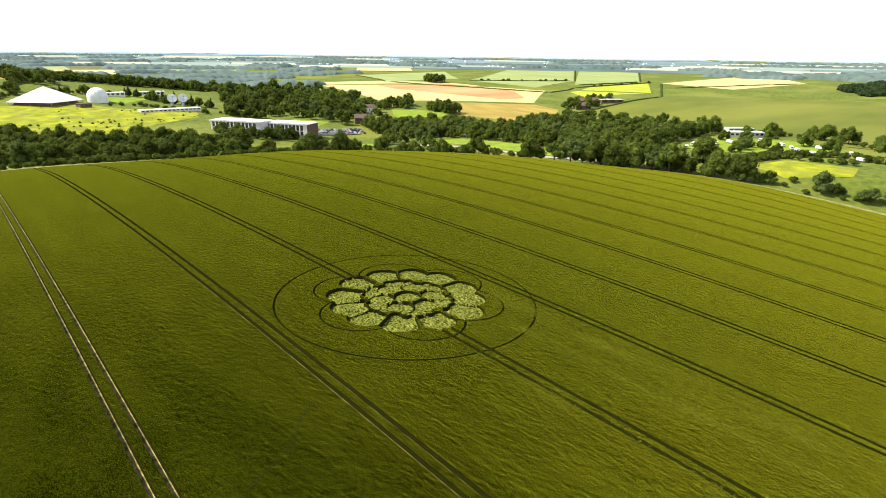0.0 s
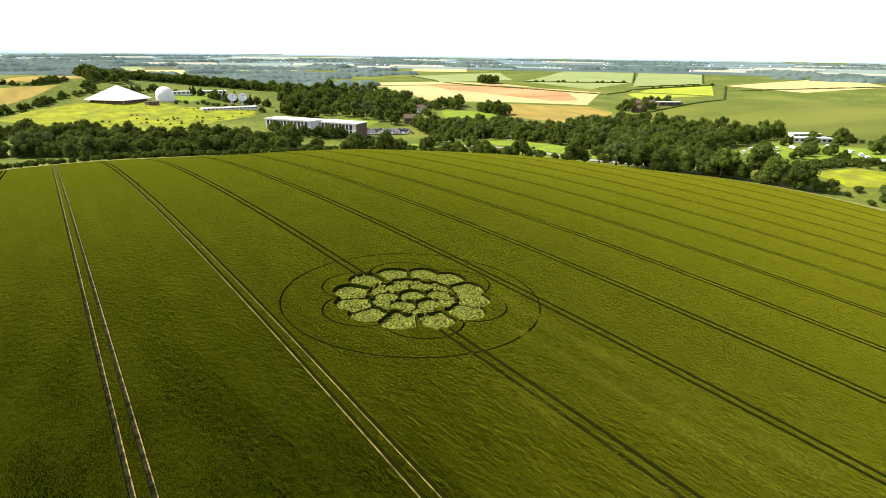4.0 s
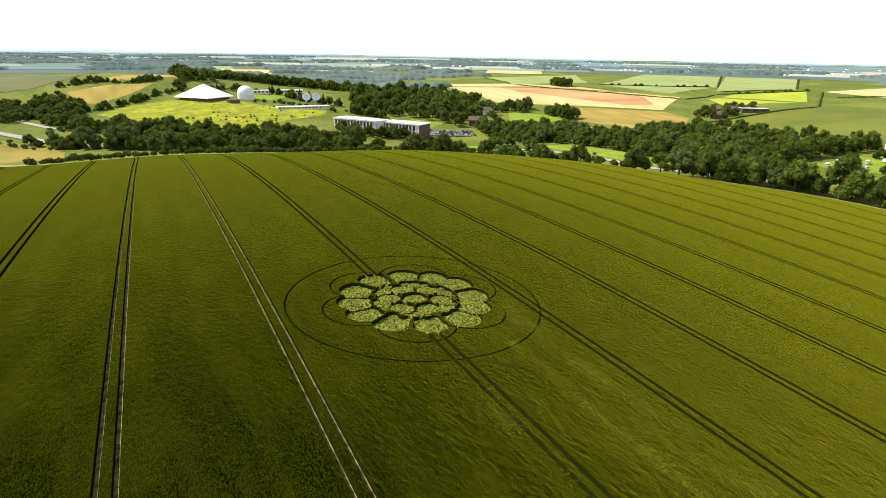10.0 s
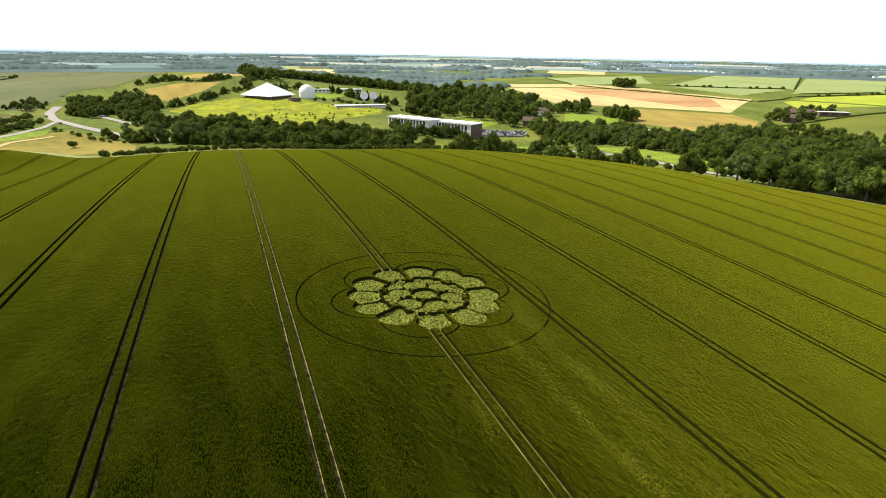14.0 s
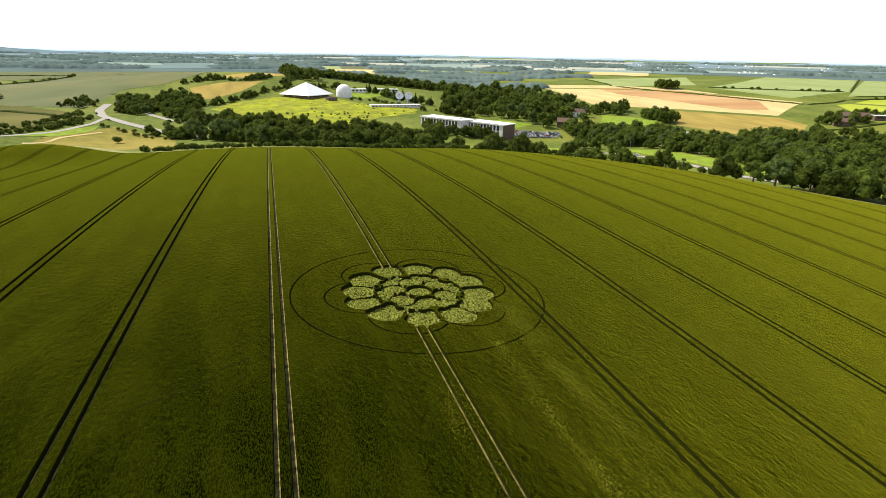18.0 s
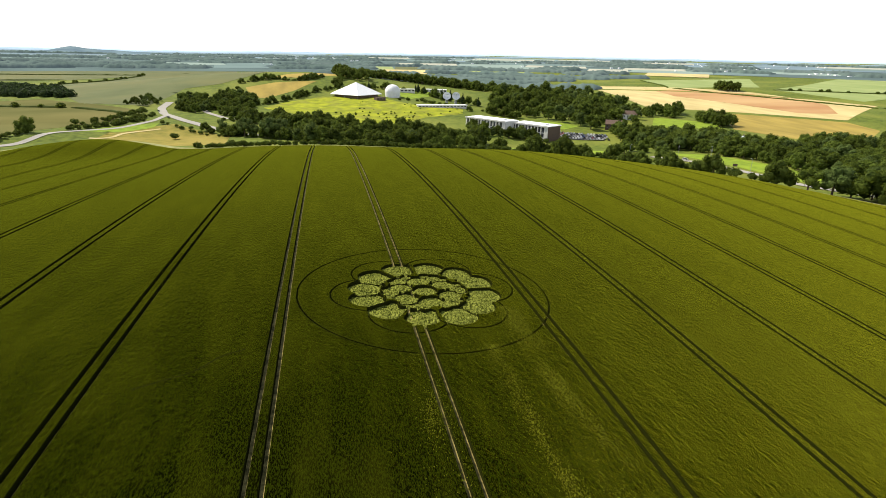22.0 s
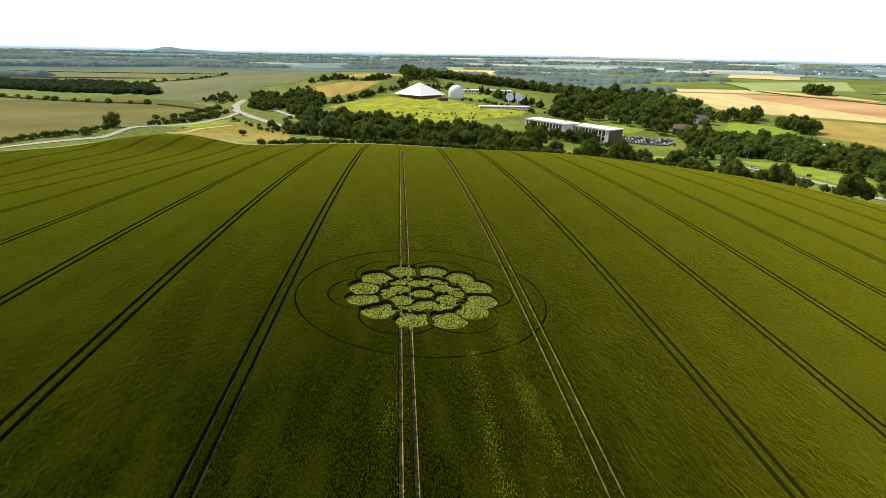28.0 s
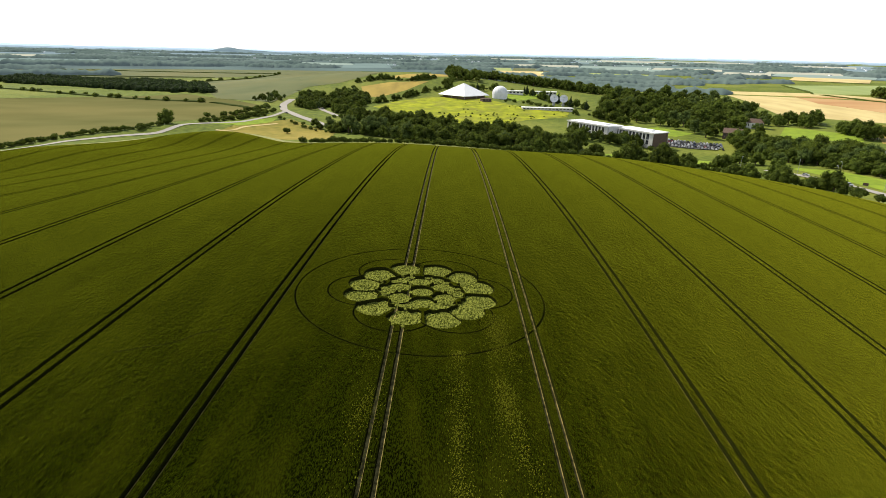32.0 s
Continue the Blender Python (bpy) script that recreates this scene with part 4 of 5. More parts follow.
VALLEY_WOOD = [(-722, 785), (-530, 721), (-387, 661), (-307, 632), (-359, 730), (-503, 854), (-716, 849)]
thicket("valley_woodland", wood_spots(VALLEY_WOOD, 9.5, (3.5, 5.5)), DARKLEAF, "dark belt of woodland across the valley", "woodland", 3.0, 1.4)
thicket("far_woodland", wood_spots([(1159, 202), (1362, 153), (1142, 62), (1076, 141)], 13, (5, 7)), DARKLEAF, "dark square wood on the far slope", "woodland", 2.0, 2.0)
wood_strips("far_hedges", [[(756, 749), (970, 641)], [(970, 641), (1320, 887)], [(604, 816), (740, 530)], [(740, 530), (867, 566)], [(867, 566), (1071, 513)], [(668, 1035), (599, 820)],
                           [(905, 588), (1063, 539)], [(1063, 539), (1367, 713)], [(556, 355), (840, 375)], [(840, 375), (1070, 495)], [(1004, 435), (1258, 279)],
                           [(-417, 817), (-361, 1116)], [(-620, 667), (-273, 540)], [(-273, 540), (-202, 490)], [(-864, 834), (-447, 991)], [(-785, 999), (-361, 1116)]],
            2.0, 4.0, HEDGE, "dark low hedges between the far fields", "hedge")
spots = []
for p, q in (((756, 749), (970, 641)), ((867, 566), (1071, 513)), ((-620, 667), (-273, 540)), ((-417, 817), (-361, 1116))):
    spots += [s for s in line_spots([p, q], 24, (2.0, 3.4), 1.5)]
thicket("hedgerow_trees", spots, LEAF, "small dark trees along the far hedges", "tree", 4.0, 1.2)


# ---- the far country: patchwork, woods and ridges with painted blue haze ----
PATCH_KINDS = [(PALE, "pale green field"), (BEET, "dark green field"), (DUSK, "grey green field"), (BARLEY, "pale ripe field"), (STRAW, "olive gold field"), (LAWN, "green pasture")]
near_lines, far_lines = [], []
bands = (1250, 1400, 1560, 1720, 1900, 2100, 2320, 2560, 2830, 3100)
for ring, (r0, r1) in enumerate(zip(bands, bands[1:])):
    a = -12.0
    while a < 140:
        wide = rng.uniform(3.0, 9.0)
        corners = [(r * math.cos(radians(b)), r * math.sin(radians(b))) for r, b in ((r0, a), (r0, a + wide), (r1, a + wide * 0.97), (r1, a + 0.2))]
        kind, left = rng.random(), a > 84
        clash = (a < 52 and ring < 1) or (25 < a + wide and a < 44 and ring < 3) or (90 < a < 128 and ring < 1)
        a += wide
        if clash:
            continue
        lines = []
        if kind < (0.25 if left else 0.42):
            if ring < 2 and not left:
                mat, word = PATCH_KINDS[rng.integers(len(PATCH_KINDS))]
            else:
                mat, word = FAR_FIELDS[rng.integers(3)], "pale field with painted haze"
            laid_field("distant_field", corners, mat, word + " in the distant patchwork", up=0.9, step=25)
        elif kind < 0.9:
            for f in (0.08, 0.5) if kind > 0.6 else (0.3,):
                p, q = [tuple((1 - f) * u + f * v for u, v in zip(corners[i], corners[j])) for i, j in ((0, 3), (1, 2))]
                s, e = rng.uniform(-0.25, 0.3), rng.uniform(0.7, 1.25)
                lines.append([tuple(u + (v - u) * k for u, v in zip(p, q)) for k in (s, e)])
        (near_lines if ring < 3 and not left else far_lines).extend(lines)
for _ in range(26):  # woods behind the hill
    r, a = rng.uniform(960, 1500), radians(rng.uniform(56, 92))
    x, y, run = r * math.cos(a), r * math.sin(a), rng.uniform(50, 130)
    far_lines.append([(x - run * math.sin(a), y + run * math.cos(a)), (x + run * math.sin(a), y - run * math.cos(a))])
wood_strips("hillside_woodland", near_lines, 9, 36, FAR_WOOD, "soft green woods with painted haze between the farther fields", "woodland")
wood_strips("distant_woodland", far_lines, 9, 70, FAR_WOOD, "woods of the distant country with blue haze painted in", "woodland")
wood_strips("valley_woodland", [[(-936, 1068), (-770, 1165), (-546, 1296)], [(-956, 1107), (-788, 1208), (-562, 1338)], [(-815, 845), (-614, 966)]], 11, 40, FAR_WOOD, "dark wood with painted blue haze on the farther valley side", "woodland")
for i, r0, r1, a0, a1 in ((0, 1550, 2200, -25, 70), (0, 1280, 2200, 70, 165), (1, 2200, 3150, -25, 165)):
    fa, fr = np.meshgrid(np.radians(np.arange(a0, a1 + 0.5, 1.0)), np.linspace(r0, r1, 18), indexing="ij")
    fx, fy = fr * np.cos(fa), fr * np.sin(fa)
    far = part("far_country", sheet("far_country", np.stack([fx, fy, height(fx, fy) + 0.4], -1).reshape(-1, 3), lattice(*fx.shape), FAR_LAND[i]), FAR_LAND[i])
    tagged(far, "distant country of woods and farmland under painted blue haze", "country", kind="structure")
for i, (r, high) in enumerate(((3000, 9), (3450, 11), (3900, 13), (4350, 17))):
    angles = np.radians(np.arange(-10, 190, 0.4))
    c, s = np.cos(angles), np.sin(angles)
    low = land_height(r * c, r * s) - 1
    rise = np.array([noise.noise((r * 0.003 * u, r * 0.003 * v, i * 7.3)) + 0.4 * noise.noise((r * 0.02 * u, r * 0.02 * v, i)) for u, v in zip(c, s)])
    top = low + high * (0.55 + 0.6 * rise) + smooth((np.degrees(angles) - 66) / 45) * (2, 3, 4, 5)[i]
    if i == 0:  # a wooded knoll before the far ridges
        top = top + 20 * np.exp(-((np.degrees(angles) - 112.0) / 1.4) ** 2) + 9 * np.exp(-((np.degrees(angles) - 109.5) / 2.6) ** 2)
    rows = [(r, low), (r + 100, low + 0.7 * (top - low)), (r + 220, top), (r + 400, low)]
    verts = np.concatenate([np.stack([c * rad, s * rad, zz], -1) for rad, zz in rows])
    ridge = part("far_ridge", sheet("far_ridge", verts, lattice(4, len(angles))[:, ::-1], FAR_HAZED[i]), FAR_HAZED[i])
    tagged(ridge, "low ridge with painted blue haze on the horizon", "hill", kind="structure")


# pale roofs of the far town and villages
rng = np.random.default_rng(63)
roofs, faces = [], []
for mid, spread, r0, r1, n in ((97, 6, 2000, 3000, 130), (110, 8, 1500, 2700, 50), (74, 10, 1900, 2900, 60), (48, 9, 1700, 2800, 50), (28, 8, 1700, 2700, 30)):
    for a, r in zip(np.radians(rng.normal(mid, spread, n)), rng.uniform(r0, r1, n)):
        x, y, w, d, h = r * math.cos(a), r * math.sin(a), rng.uniform(2.0, 4.5), rng.uniform(2, 3.5), rng.uniform(3.5, 6)
        z = ground_at(x, y) - 1
        faces += [[len(roofs) + i for i in f] for f in ((0, 1, 5, 4), (1, 2, 6, 5), (2, 3, 7, 6), (3, 0, 4, 7), (4, 5, 6, 7))]
        roofs += [(x + u * w, y + v * d, z + t) for t in (0, h) for u, v in ((-1, -1), (1, -1), (1, 1), (-1, 1))]
far_roofs = part("far_houses", sheet("far_houses", roofs, faces, WHITE, False), WHITE)
tagged(far_roofs, "tiny pale houses scattered over the distant country", "houses", kind="stuff")


# ---- science centre on the hill ----
def cone(bm, a, b, r0, r1, n=10):
    way = Vector(b) - Vector(a)
    turn = way.to_track_quat("Z", "Y").to_matrix().to_4x4()
    bmesh.ops.create_cone(bm, cap_ends=True, segments=n, radius1=r0, radius2=r1, depth=way.length, matrix=Matrix.Translation((Vector(a) + Vector(b)) / 2) @ turn)


def boxed(*size):
    bm = bmesh.new()
    box(bm, *size)
    return bm


def science_centre():
    root = thing("science_centre", pose(23, 634, -5.2, 0, 0, 45), "low white pyramid roof over glazed walls on the hill", "building")
    half, eave, top = 23.5, 1.2, 15.5
    bm = bmesh.new()
    ring = [bm.verts.new((x, y, eave)) for x, y in ((-half, -half), (half, -half), (half, half), (-half, half))]
    under = [bm.verts.new((x, y, eave - 0.5)) for x, y in ((-half, -half), (half, -half), (half, half), (-half, half))]
    peak = bm.verts.new((0, 0, top))
    for i in range(4):
        j = (i + 1) % 4
        bm.faces.new((ring[i], ring[j], peak))
        bm.faces.new((under[i], under[j], ring[j], ring[i]))
    bm.faces.new(under[::-1])
    part("roof", bm, WHITE, root, "white membrane pyramid roof")
    for i in range(4):
        a = radians(45 + 90 * i)
        rib = bmesh.new()
        cone(rib, (math.cos(a) * half * 1.414, math.sin(a) * half * 1.414, eave + 0.1), (0, 0, top + 0.1), 0.16, 0.16, 6)
        part("hip", rib, WHITE, root)
    part("wall", boxed(-half + 4, half - 4, -half + 4, half - 4, -9, eave - 0.5), BRICK, root, "dark recessed wall")
    for i in range(9):
        x = -half + 5 + i * 2.5
        part("window", boxed(x, x + 2.0, -half + 3.9, -half + 3.99, -0.2, eave - 0.7), GLASS, root)
        part("window", boxed(-half + 3.9, -half + 3.99, x, x + 2.0, -0.2, eave - 0.7), GLASS, root)
    for sx in (-1, 0, 1):
        for sy in (-1, 0, 1):
            if sx or sy:
                post = bmesh.new()
                cone(post, (sx * (half - 0.8), sy * (half - 0.8), -9), (sx * (half - 0.8), sy * (half - 0.8), eave - 0.4), 0.2, 0.2, 8)
                part("column", post, STEEL, root)
    return root


def planetarium():
    root = thing("planetarium", pose(70.8, 640, -5.2) @ Matrix.Scale(1.52, 4), "white panelled planetarium dome on a low drum", "building")
    bm = bmesh.new()
    cone(bm, (0, 0, -4), (0, 0, 2.2), 6.6, 6.6, 32)
    part("drum", bm, DOME, root)
    # dome of panels with raised seams
    for i in range(16):
        bm = bmesh.new()
        rows = []
        for k in range(8):
            e = radians(90 * k / 8)
            rows.append([bm.verts.new((6.75 * math.cos(e) * math.cos(a), 6.75 * math.cos(e) * math.sin(a), 2.2 + 6.4 * math.sin(e)))
                         for a in (2 * math.pi * (i + 0.03) / 16, 2 * math.pi * (i + 0.97) / 16)])
        peak = bm.verts.new((0, 0, 8.6))
        for p, q in zip(rows, rows[1:]):
            bm.faces.new((p[0], p[1], q[1], q[0]))
        bm.faces.new((rows[-1][0], rows[-1][1], peak))
        part("panel", bm, DOME, root)
    bm = bmesh.new()
    bmesh.ops.create_uvsphere(bm, u_segments=32, v_segments=16, radius=6.7, matrix=Matrix.Translation((0, 0, 2.2)) @ Matrix.Diagonal((1, 1, 0.94, 1)))
    part("shell", bm, DOME, root, flat=False)
    return root


def satellite_dish():
    root = thing("satellite_dish", pose(0, 0, 0), "large white satellite dish on a steel mount", "satellite dish")
    wide, deep, up = 5.1, 1.6, 8.0
    tilt = Matrix.Translation((0, -0.8, up)) @ Matrix.Rotation(radians(62), 4, "X")
    for name, flip, shift in (("reflector", False, 0.0), ("back_shell", True, -0.12)):
        bm = bmesh.new()
        rows = []
        for k in range(1, 7):
            r = wide * k / 6
            rows.append([bm.verts.new(tilt @ Vector((r * math.cos(a), r * math.sin(a), deep * (r / wide) ** 2 + shift))) for a in np.linspace(0, 2 * math.pi, 28, endpoint=False)])
        mid = bm.verts.new(tilt @ Vector((0, 0, shift)))
        for i in range(28):
            j = (i + 1) % 28
            fs = [(mid, rows[0][i], rows[0][j])] + [(p[i], q[i], q[j], p[j]) for p, q in zip(rows, rows[1:])]
            for f in fs:
                bm.faces.new(f[::-1] if flip else f)
        part(name, bm, DOME if not flip else STEEL, root, flat=False)
    bm = bmesh.new()
    for a in (0.5, 2.6, 4.7):
        cone(bm, tilt @ Vector((wide * 0.85 * math.cos(a), wide * 0.85 * math.sin(a), 1.4)), tilt @ Vector((0, 0, 5.4)), 0.1, 0.1, 5)
    part("feed_struts", bm, STEEL, root)
    bm = bmesh.new()
    cone(bm, tilt @ Vector((0, 0, 5.0)), tilt @ Vector((0, 0, 5.9)), 0.6, 0.45, 10)
    part("feed_horn", bm, STEEL, root)
    bm = bmesh.new()
    cone(bm, (0, 1.0, -3.5), (0, 1.0, 5.8), 2.2, 1.2, 12)
    cone(bm, (0, 1.0, 5.4), (0, -0.6, up - 0.5), 1.2, 0.9, 10)
    part("pedestal", bm, STEEL, root)
    return root


science_centre()
planetarium()
dish = satellite_dish()
dish.matrix_basis = pose(133.9, 593, -11.6, 0, 0, -8)
tagged(dish, group="satellite dishes")
copy_thing(dish, pose(146.1, 594.6, -11.8, 0, 0, -8))


def long_shed(x, y, turn, long, deep, tall, name, label, roof_mat, wall_mat, windows=6):
    root = thing(name, pose(x, y, ground_at(x, y), 0, 0, turn), label, "building")
    part("wall", boxed(-long / 2, long / 2, -deep / 2, deep / 2, -1.5, tall), wall_mat, root)
    part("roof", boxed(-long / 2 - 0.4, long / 2 + 0.4, -deep / 2 - 0.4, deep / 2 + 0.4, tall, tall + 0.35), roof_mat, root)
    for i in range(windows):
        c = -long / 2 + (i + 0.5) * long / windows
        part("window", boxed(c - long / windows * 0.3, c + long / windows * 0.3, -deep / 2 - 0.05, -deep / 2 + 0.05, tall * 0.35, tall * 0.8), GLASS, root)
    return root


long_shed(120, 556, 2, 60, 10, 2.4, "long_shed", "long low white building with a flat roof", WHITE, CONCRETE, 14)
long_shed(94, 680, -6, 25, 10, 4.0, "site_cabin", "small pale cabin behind the dome", WHITE, CONCRETE, 5)
long_shed(141, 699, -10, 30, 11, 4.2, "site_cabin", "pale low cabin among hilltop trees", WHITE, CONCRETE, 6)
long_shed(50, 600, 20, 12, 8, 3.4, "entrance_lodge", "small brown timber lodge beside the pyramid roof", BRICK, BRICK, 3)


# ---- office building ----
def office():
    root = thing("office_building", pose(122.3, 446.8, 0, 0, 0, -58), "two-block pale concrete office with flat white roofs", "building")

    def block(x0, x1, y0, y1, z0, z1, bays, end):
        body = part("wall", boxed(x0, x1, y0, y1, z0, z1 - 0.7), CONCRETE, root)
        part("roof", boxed(x0 - 0.7, x1 + 0.7, y0 - 0.7, y1 + 0.7, z1 - 0.7, z1), WHITE, root, "flat white roof")
        part("rooflight", boxed(x0 + 6, x1 - 8, (y0 + y1) / 2 - 2.5, (y0 + y1) / 2 + 2.5, z1, z1 + 1.1), WHITE, root)
        step = (x1 - x0 - 5) / bays
        for i in range(bays):
            a = x0 + 1.2 + i * step
            for low, high in ((z1 - 10.4, z1 - 6.9), (z1 - 6.1, z1 - 1.5)):
                pane = part("window", boxed(a + 0.9, a + step - 0.4, y0 - 0.06, y0 + 0.2, low, high), GLASS, root)
                part("mullion", boxed((2 * a + step + 0.5) / 2 - 0.09, (2 * a + step + 0.5) / 2 + 0.09, y0 - 0.12, y0 - 0.065, low, high), STEEL, pane)
            part("pier", boxed(a - 0.3, a + 0.7, y0 - 0.55, y0 - 0.004, z0, z1 - 0.7), CONCRETE, root, "pale concrete pier")
        part("parapet", boxed(x0 - 0.7, x1 + 0.7, y0 - 0.9, y0 - 0.72, z1 - 0.95, z1 + 0.25), CONCRETE, root)
        part("end_wall", boxed(x1 + 0.004, x1 + 0.45, y0 + 0.5, y1 - 0.5, z0, z1 - 0.8), BRICK if end else CONCRETE, root)
        return body
    block(0, 52, 0, 19, -30, -12.8, 12, False)
    block(49, 92, 13, 33, -31, -14.4, 10, True)
    return root


office()


# ---- cars and caravans ----
def car_kind(mat, word):
    root = thing("parked_car", pose(0, 0, 0), word + " hatchback car on asphalt", "car")
    bm = bmesh.new()
    vs = box(bm, -2.1, 2.1, -0.86, 0.86, 0.32, 0.92)
    bmesh.ops.bevel(bm, geom=bm.edges[:], offset=0.12, segments=2, affect="EDGES")
    part("body", bm, mat, root)
    bm = bmesh.new()
    lo = [(-1.7, -0.78), (1.0, -0.78), (1.0, 0.78), (-1.7, 0.78)]
    hi = [(-1.35, -0.62), (0.35, -0.62), (0.35, 0.62), (-1.35, 0.62)]
    a = [bm.verts.new((x, y, 0.9)) for x, y in lo]
    b = [bm.verts.new((x, y, 1.4)) for x, y in hi]
    for i in range(4):
        bm.faces.new((a[i], a[(i + 1) % 4], b[(i + 1) % 4], b[i]))
    bm.faces.new(b)
    part("glasshouse", bm, GLASS, root, "dark car glass")
    part("roof", boxed(-1.33, 0.33, -0.6, 0.6, 1.4, 1.45), mat, root)
    for x in (-1.3, 1.3):
        for y in (-0.8, 0.8):
            bm = bmesh.new()
            cone(bm, (x, y - 0.1, 0.32), (x, y + 0.1, 0.32), 0.32, 0.32, 12)
            part("wheel", bm, RUBBER, root)
    return root


car_rng = np.random.default_rng(31)
cars = [car_kind(m, w) for m, w in zip(CAR_PAINTS, ("white", "silver grey", "black", "dark red", "dark blue"))]
used_cars = set()


def park(x, y, turn, group="cars in the car park", up=0.32):
    i = int(car_rng.choice(5, p=(0.42, 0.3, 0.22, 0.03, 0.03)))
    m = pose(x, y, ground_at(x, y) + up, 0, 0, turn)
    if i in used_cars:
        ob = copy_thing(cars[i], m)
    else:
        used_cars.add(i)
        ob = cars[i]
        ob.matrix_basis = m
    tagged(ob, group=group)


for r in range(5):
    for c in range(18):
        x, y = 202 + c * 2.6 + r * 1.9, 395 - c * 0.95 + r * 5.4
        if car_rng.random() < 0.88:
            park(x, y, 71 + car_rng.normal(0, 1.5))
for x, y, a in ((-104, 415, 140), (-164, 471, 120), (-184, 516, 100), (-27, 366, 160), (-193, 471, 40), (243, 235, -70), (238, 250, -60), (215, 276, -40), (246, 221, -80)):
    park(x, y, a, "cars on the roads", 0.5)


for i, ob in enumerate(cars):  # a paint that was not drawn takes the last bay
    if i not in used_cars:
        ob.matrix_basis = pose(246 + 2.6 * i, 384 - i, ground_at(246 + 2.6 * i, 384 - i) + 0.32, 0, 0, 71)
        tagged(ob, group="cars in the car park")


def caravan():
    root = thing("caravan", pose(0, 0, 0), "white touring caravan parked on grass", "caravan", "caravans of the park")
    bm = bmesh.new()
    box(bm, -3, 3, -1.15, 1.15, 0.45, 2.6)
    bmesh.ops.bevel(bm, geom=bm.edges[:], offset=0.25, segments=2, affect="EDGES")
    part("body", bm, CAR_PAINTS[0], root)
    for x in (-2.0, 0.4):
        part("window", boxed(x, x + 1.3, -1.17, -1.1, 1.4, 2.1), GLASS, root)
    part("window", boxed(-3.02, -2.95, -0.8, 0.8, 1.4, 2.1), GLASS, root)
    part("door", boxed(2.0, 2.65, -1.18, -1.12, 0.55, 2.3), DOME, root)
    for y in (-1.0, 1.0):
        bm = bmesh.new()
        cone(bm, (0, y - 0.1, 0.32), (0, y + 0.1, 0.32), 0.34, 0.34, 12)
        part("wheel", bm, RUBBER, root)
    bm = bmesh.new()
    cone(bm, (3, 0, 0.5), (4.2, 0, 0.45), 0.07, 0.05, 6)
    part("drawbar", bm, STEEL, root)
    return root


van = caravan()
van_spots = [(369, 113, 20), (379, 109, 35), (389, 117, 10), (380, 96, 80), (407, 106, 15), (425, 102, 70), (417, 50, 30), (427, 57, 25), (409, 37, 60), (438, 67, 40),
             (444, 42, 75), (427, 18, 20), (402, 7, 50), (455, 89, 10), (358, 94, 30)]
for i, (x, y, a) in enumerate(van_spots):
    m = pose(x, y, ground_at(x, y) + 0.25, 0, 0, a)
    if i:
        copy_thing(van, m)
    else:
        van.matrix_basis = m


# ---- houses and farm ----
def house(x, y, turn, long, deep, tall, name, label, roof_mat, wall_mat, windows=4):
    root = thing(name, pose(x, y, ground_at(x, y), 0, 0, turn), label, "house")
    part("wall", boxed(-long / 2, long / 2, -deep / 2, deep / 2, -1.5, tall), wall_mat, root)
    bm = bmesh.new()
    a, b, h = long / 2 + 0.4, deep / 2 + 0.5, deep * 0.38
    v = [bm.verts.new(p) for p in ((-a, -b, tall - 0.2), (a, -b, tall - 0.2), (a, b, tall - 0.2), (-a, b, tall - 0.2), (-a, 0, tall + h), (a, 0, tall + h))]
    for f in ((0, 1, 5, 4), (2, 3, 4, 5), (3, 0, 4), (1, 2, 5), (3, 2, 1, 0)):
        bm.faces.new([v[i] for i in f])
    part("roof", bm, roof_mat, root)
    part("chimney", boxed(long * 0.3, long * 0.3 + 0.8, -0.4, 0.4, tall + h * 0.5, tall + h + 1.1), BRICK, root)
    for i in range(windows):
        c = -long / 2 + (i + 0.5) * long / windows
        pane = part("window", boxed(c - 0.5, c + 0.5, -deep / 2 - 0.04, -deep / 2 + 0.05, tall * 0.4, tall * 0.8), GLASS, root)
        part("sill", boxed(c - 0.6, c + 0.6, -deep / 2 - 0.14, -deep / 2 - 0.045, tall * 0.4 - 0.1, tall * 0.4), DOME, pane)
    return root


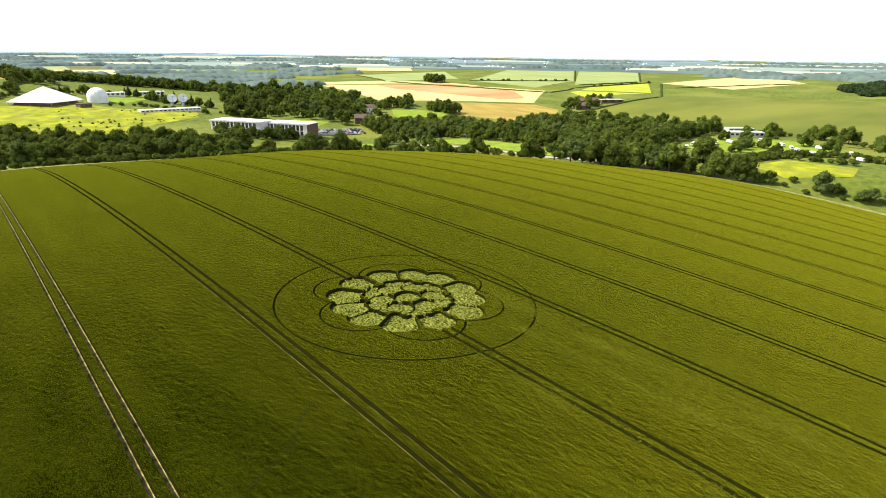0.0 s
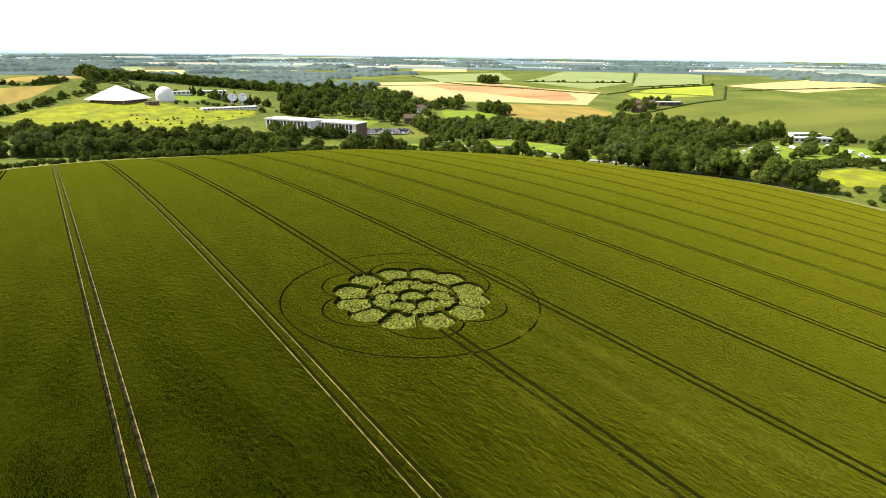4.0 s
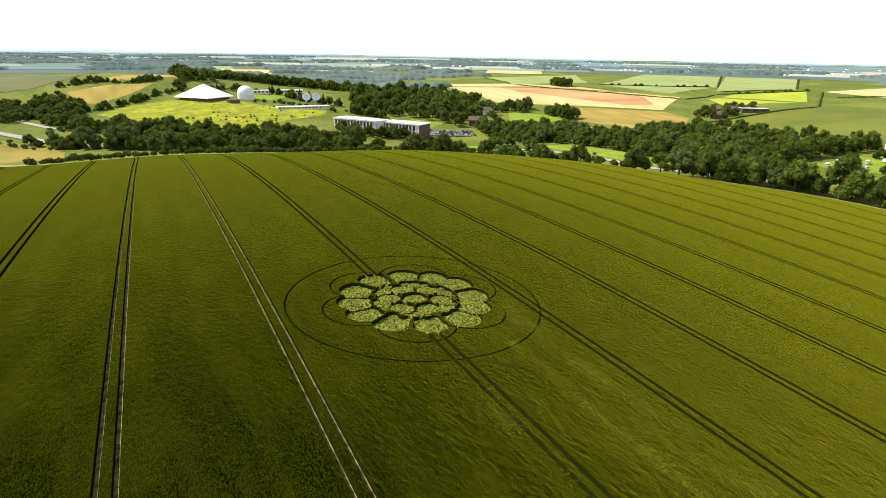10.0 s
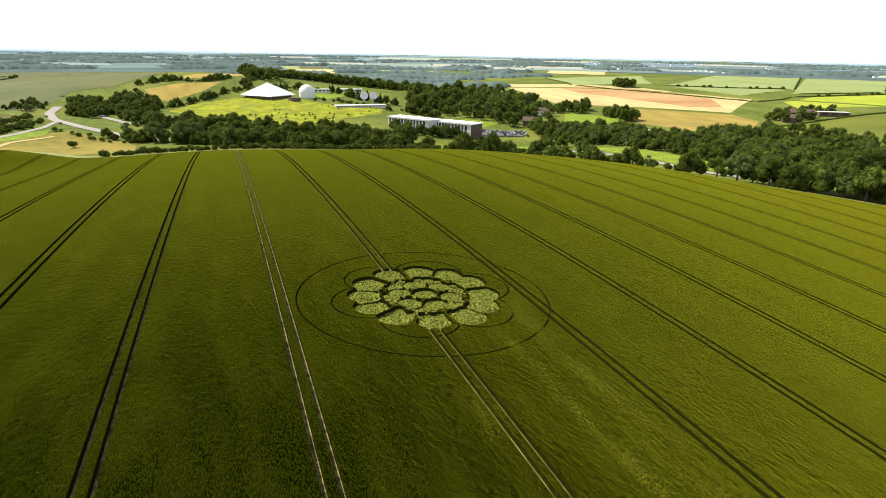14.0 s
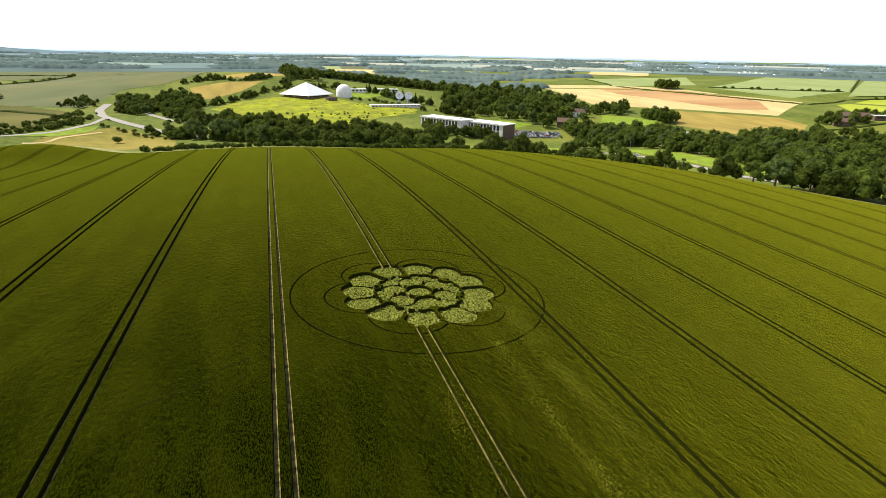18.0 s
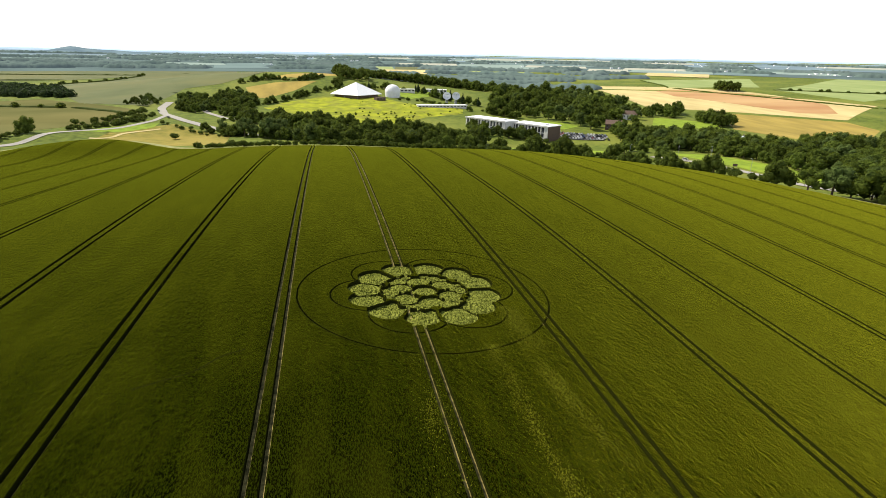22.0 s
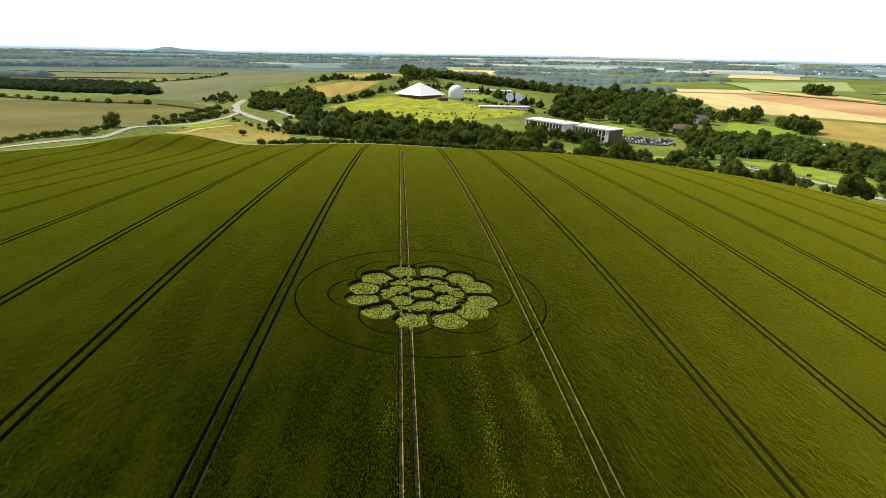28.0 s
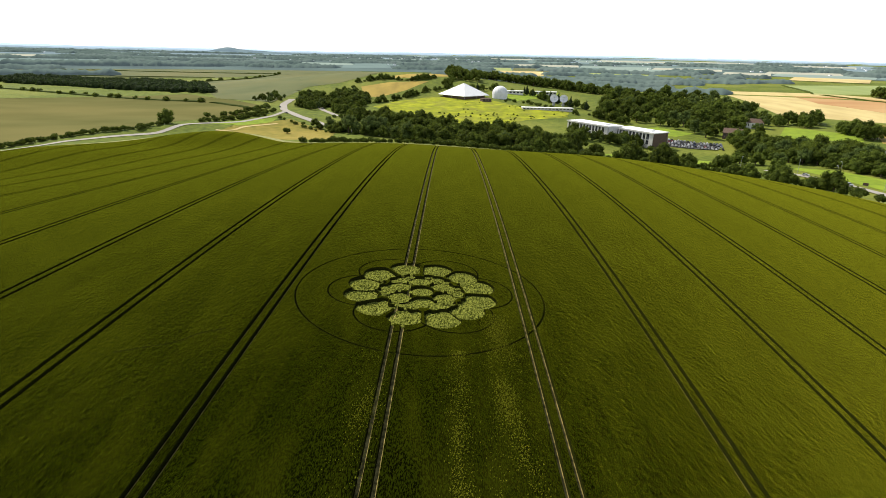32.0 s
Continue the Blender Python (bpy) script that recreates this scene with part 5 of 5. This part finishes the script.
house(277, 428, -30, 16, 10, 6, "house", "brick house with a brown tiled roof among trees", TILE, BRICK)
house(326, 487, -20, 20, 10, 6, "house", "pale house with a tiled roof at the wood", TILE, CONCRETE, 5)
house(650, 391, -35, 27, 12, 6, "farmhouse", "red roofed brick farmhouse among trees", TILE, BRICK, 5)
house(610, 375, -35, 20, 11, 5, "barn", "long red roofed barn beside the farmhouse", TILE, BRICK, 2)
long_shed(692, 380, -30, 36, 12, 5, "barn", "pale flat roofed farm shed", CONCRETE, BRICK, 3)
long_shed(482, 112, -40, 32, 10, 4, "park_building", "cream flat roofed building at the caravan park", WHITE, CONCRETE, 7)
long_shed(509, 127, -40, 24, 9, 4, "park_building", "low cream chalet block at the caravan park", WHITE, CONCRETE, 5)
house(339, 316, 30, 10, 7, 4, "house", "white roofed cottage hidden in the wood", WHITE, CONCRETE)


# ---- lamps and signs by the lane ----
def street_lamp():
    root = thing("street_lamp", pose(0, 0, 0), "tall grey steel street lamp beside the lane", "street lamp", "street lamps of the lane")
    bm = bmesh.new()
    cone(bm, (0, 0, -0.5), (0, 0, 8.5), 0.13, 0.07, 8)
    part("pole", bm, STEEL, root)
    bm = bmesh.new()
    cone(bm, (0, 0, 8.4), (1.4, 0, 8.8), 0.06, 0.05, 6)
    part("arm", bm, STEEL, root)
    part("lantern", boxed(1.2, 1.9, -0.15, 0.15, 8.7, 8.88), DOME, root)
    return root


lamp = street_lamp()
for i, (x, y, a) in enumerate(((200, 294, 30), (213, 284, 30), (240, 262, 60), (249, 238, 80), (253, 203, 80), (176, 317, 20), (264, 256, 200))):
    m = pose(x, y, ground_at(x, y), 0, 0, a)
    if i:
        copy_thing(lamp, m)
    else:
        lamp.matrix_basis = m


def road_sign(x, y, turn):
    root = thing("road_sign", pose(x, y, ground_at(x, y), 0, 0, turn), "dark framed road sign on two posts", "road sign")
    part("board", boxed(-1.4, 1.4, -0.04, 0.04, 1.6, 3.2), BRICK, root)
    for sx in (-1, 1):
        bm = bmesh.new()
        cone(bm, (sx, 0.1, -0.4), (sx, 0.1, 3.1), 0.07, 0.07, 6)
        part("post", bm, STEEL, root)


road_sign(251, 215, -40)
road_sign(232, 266, -30)
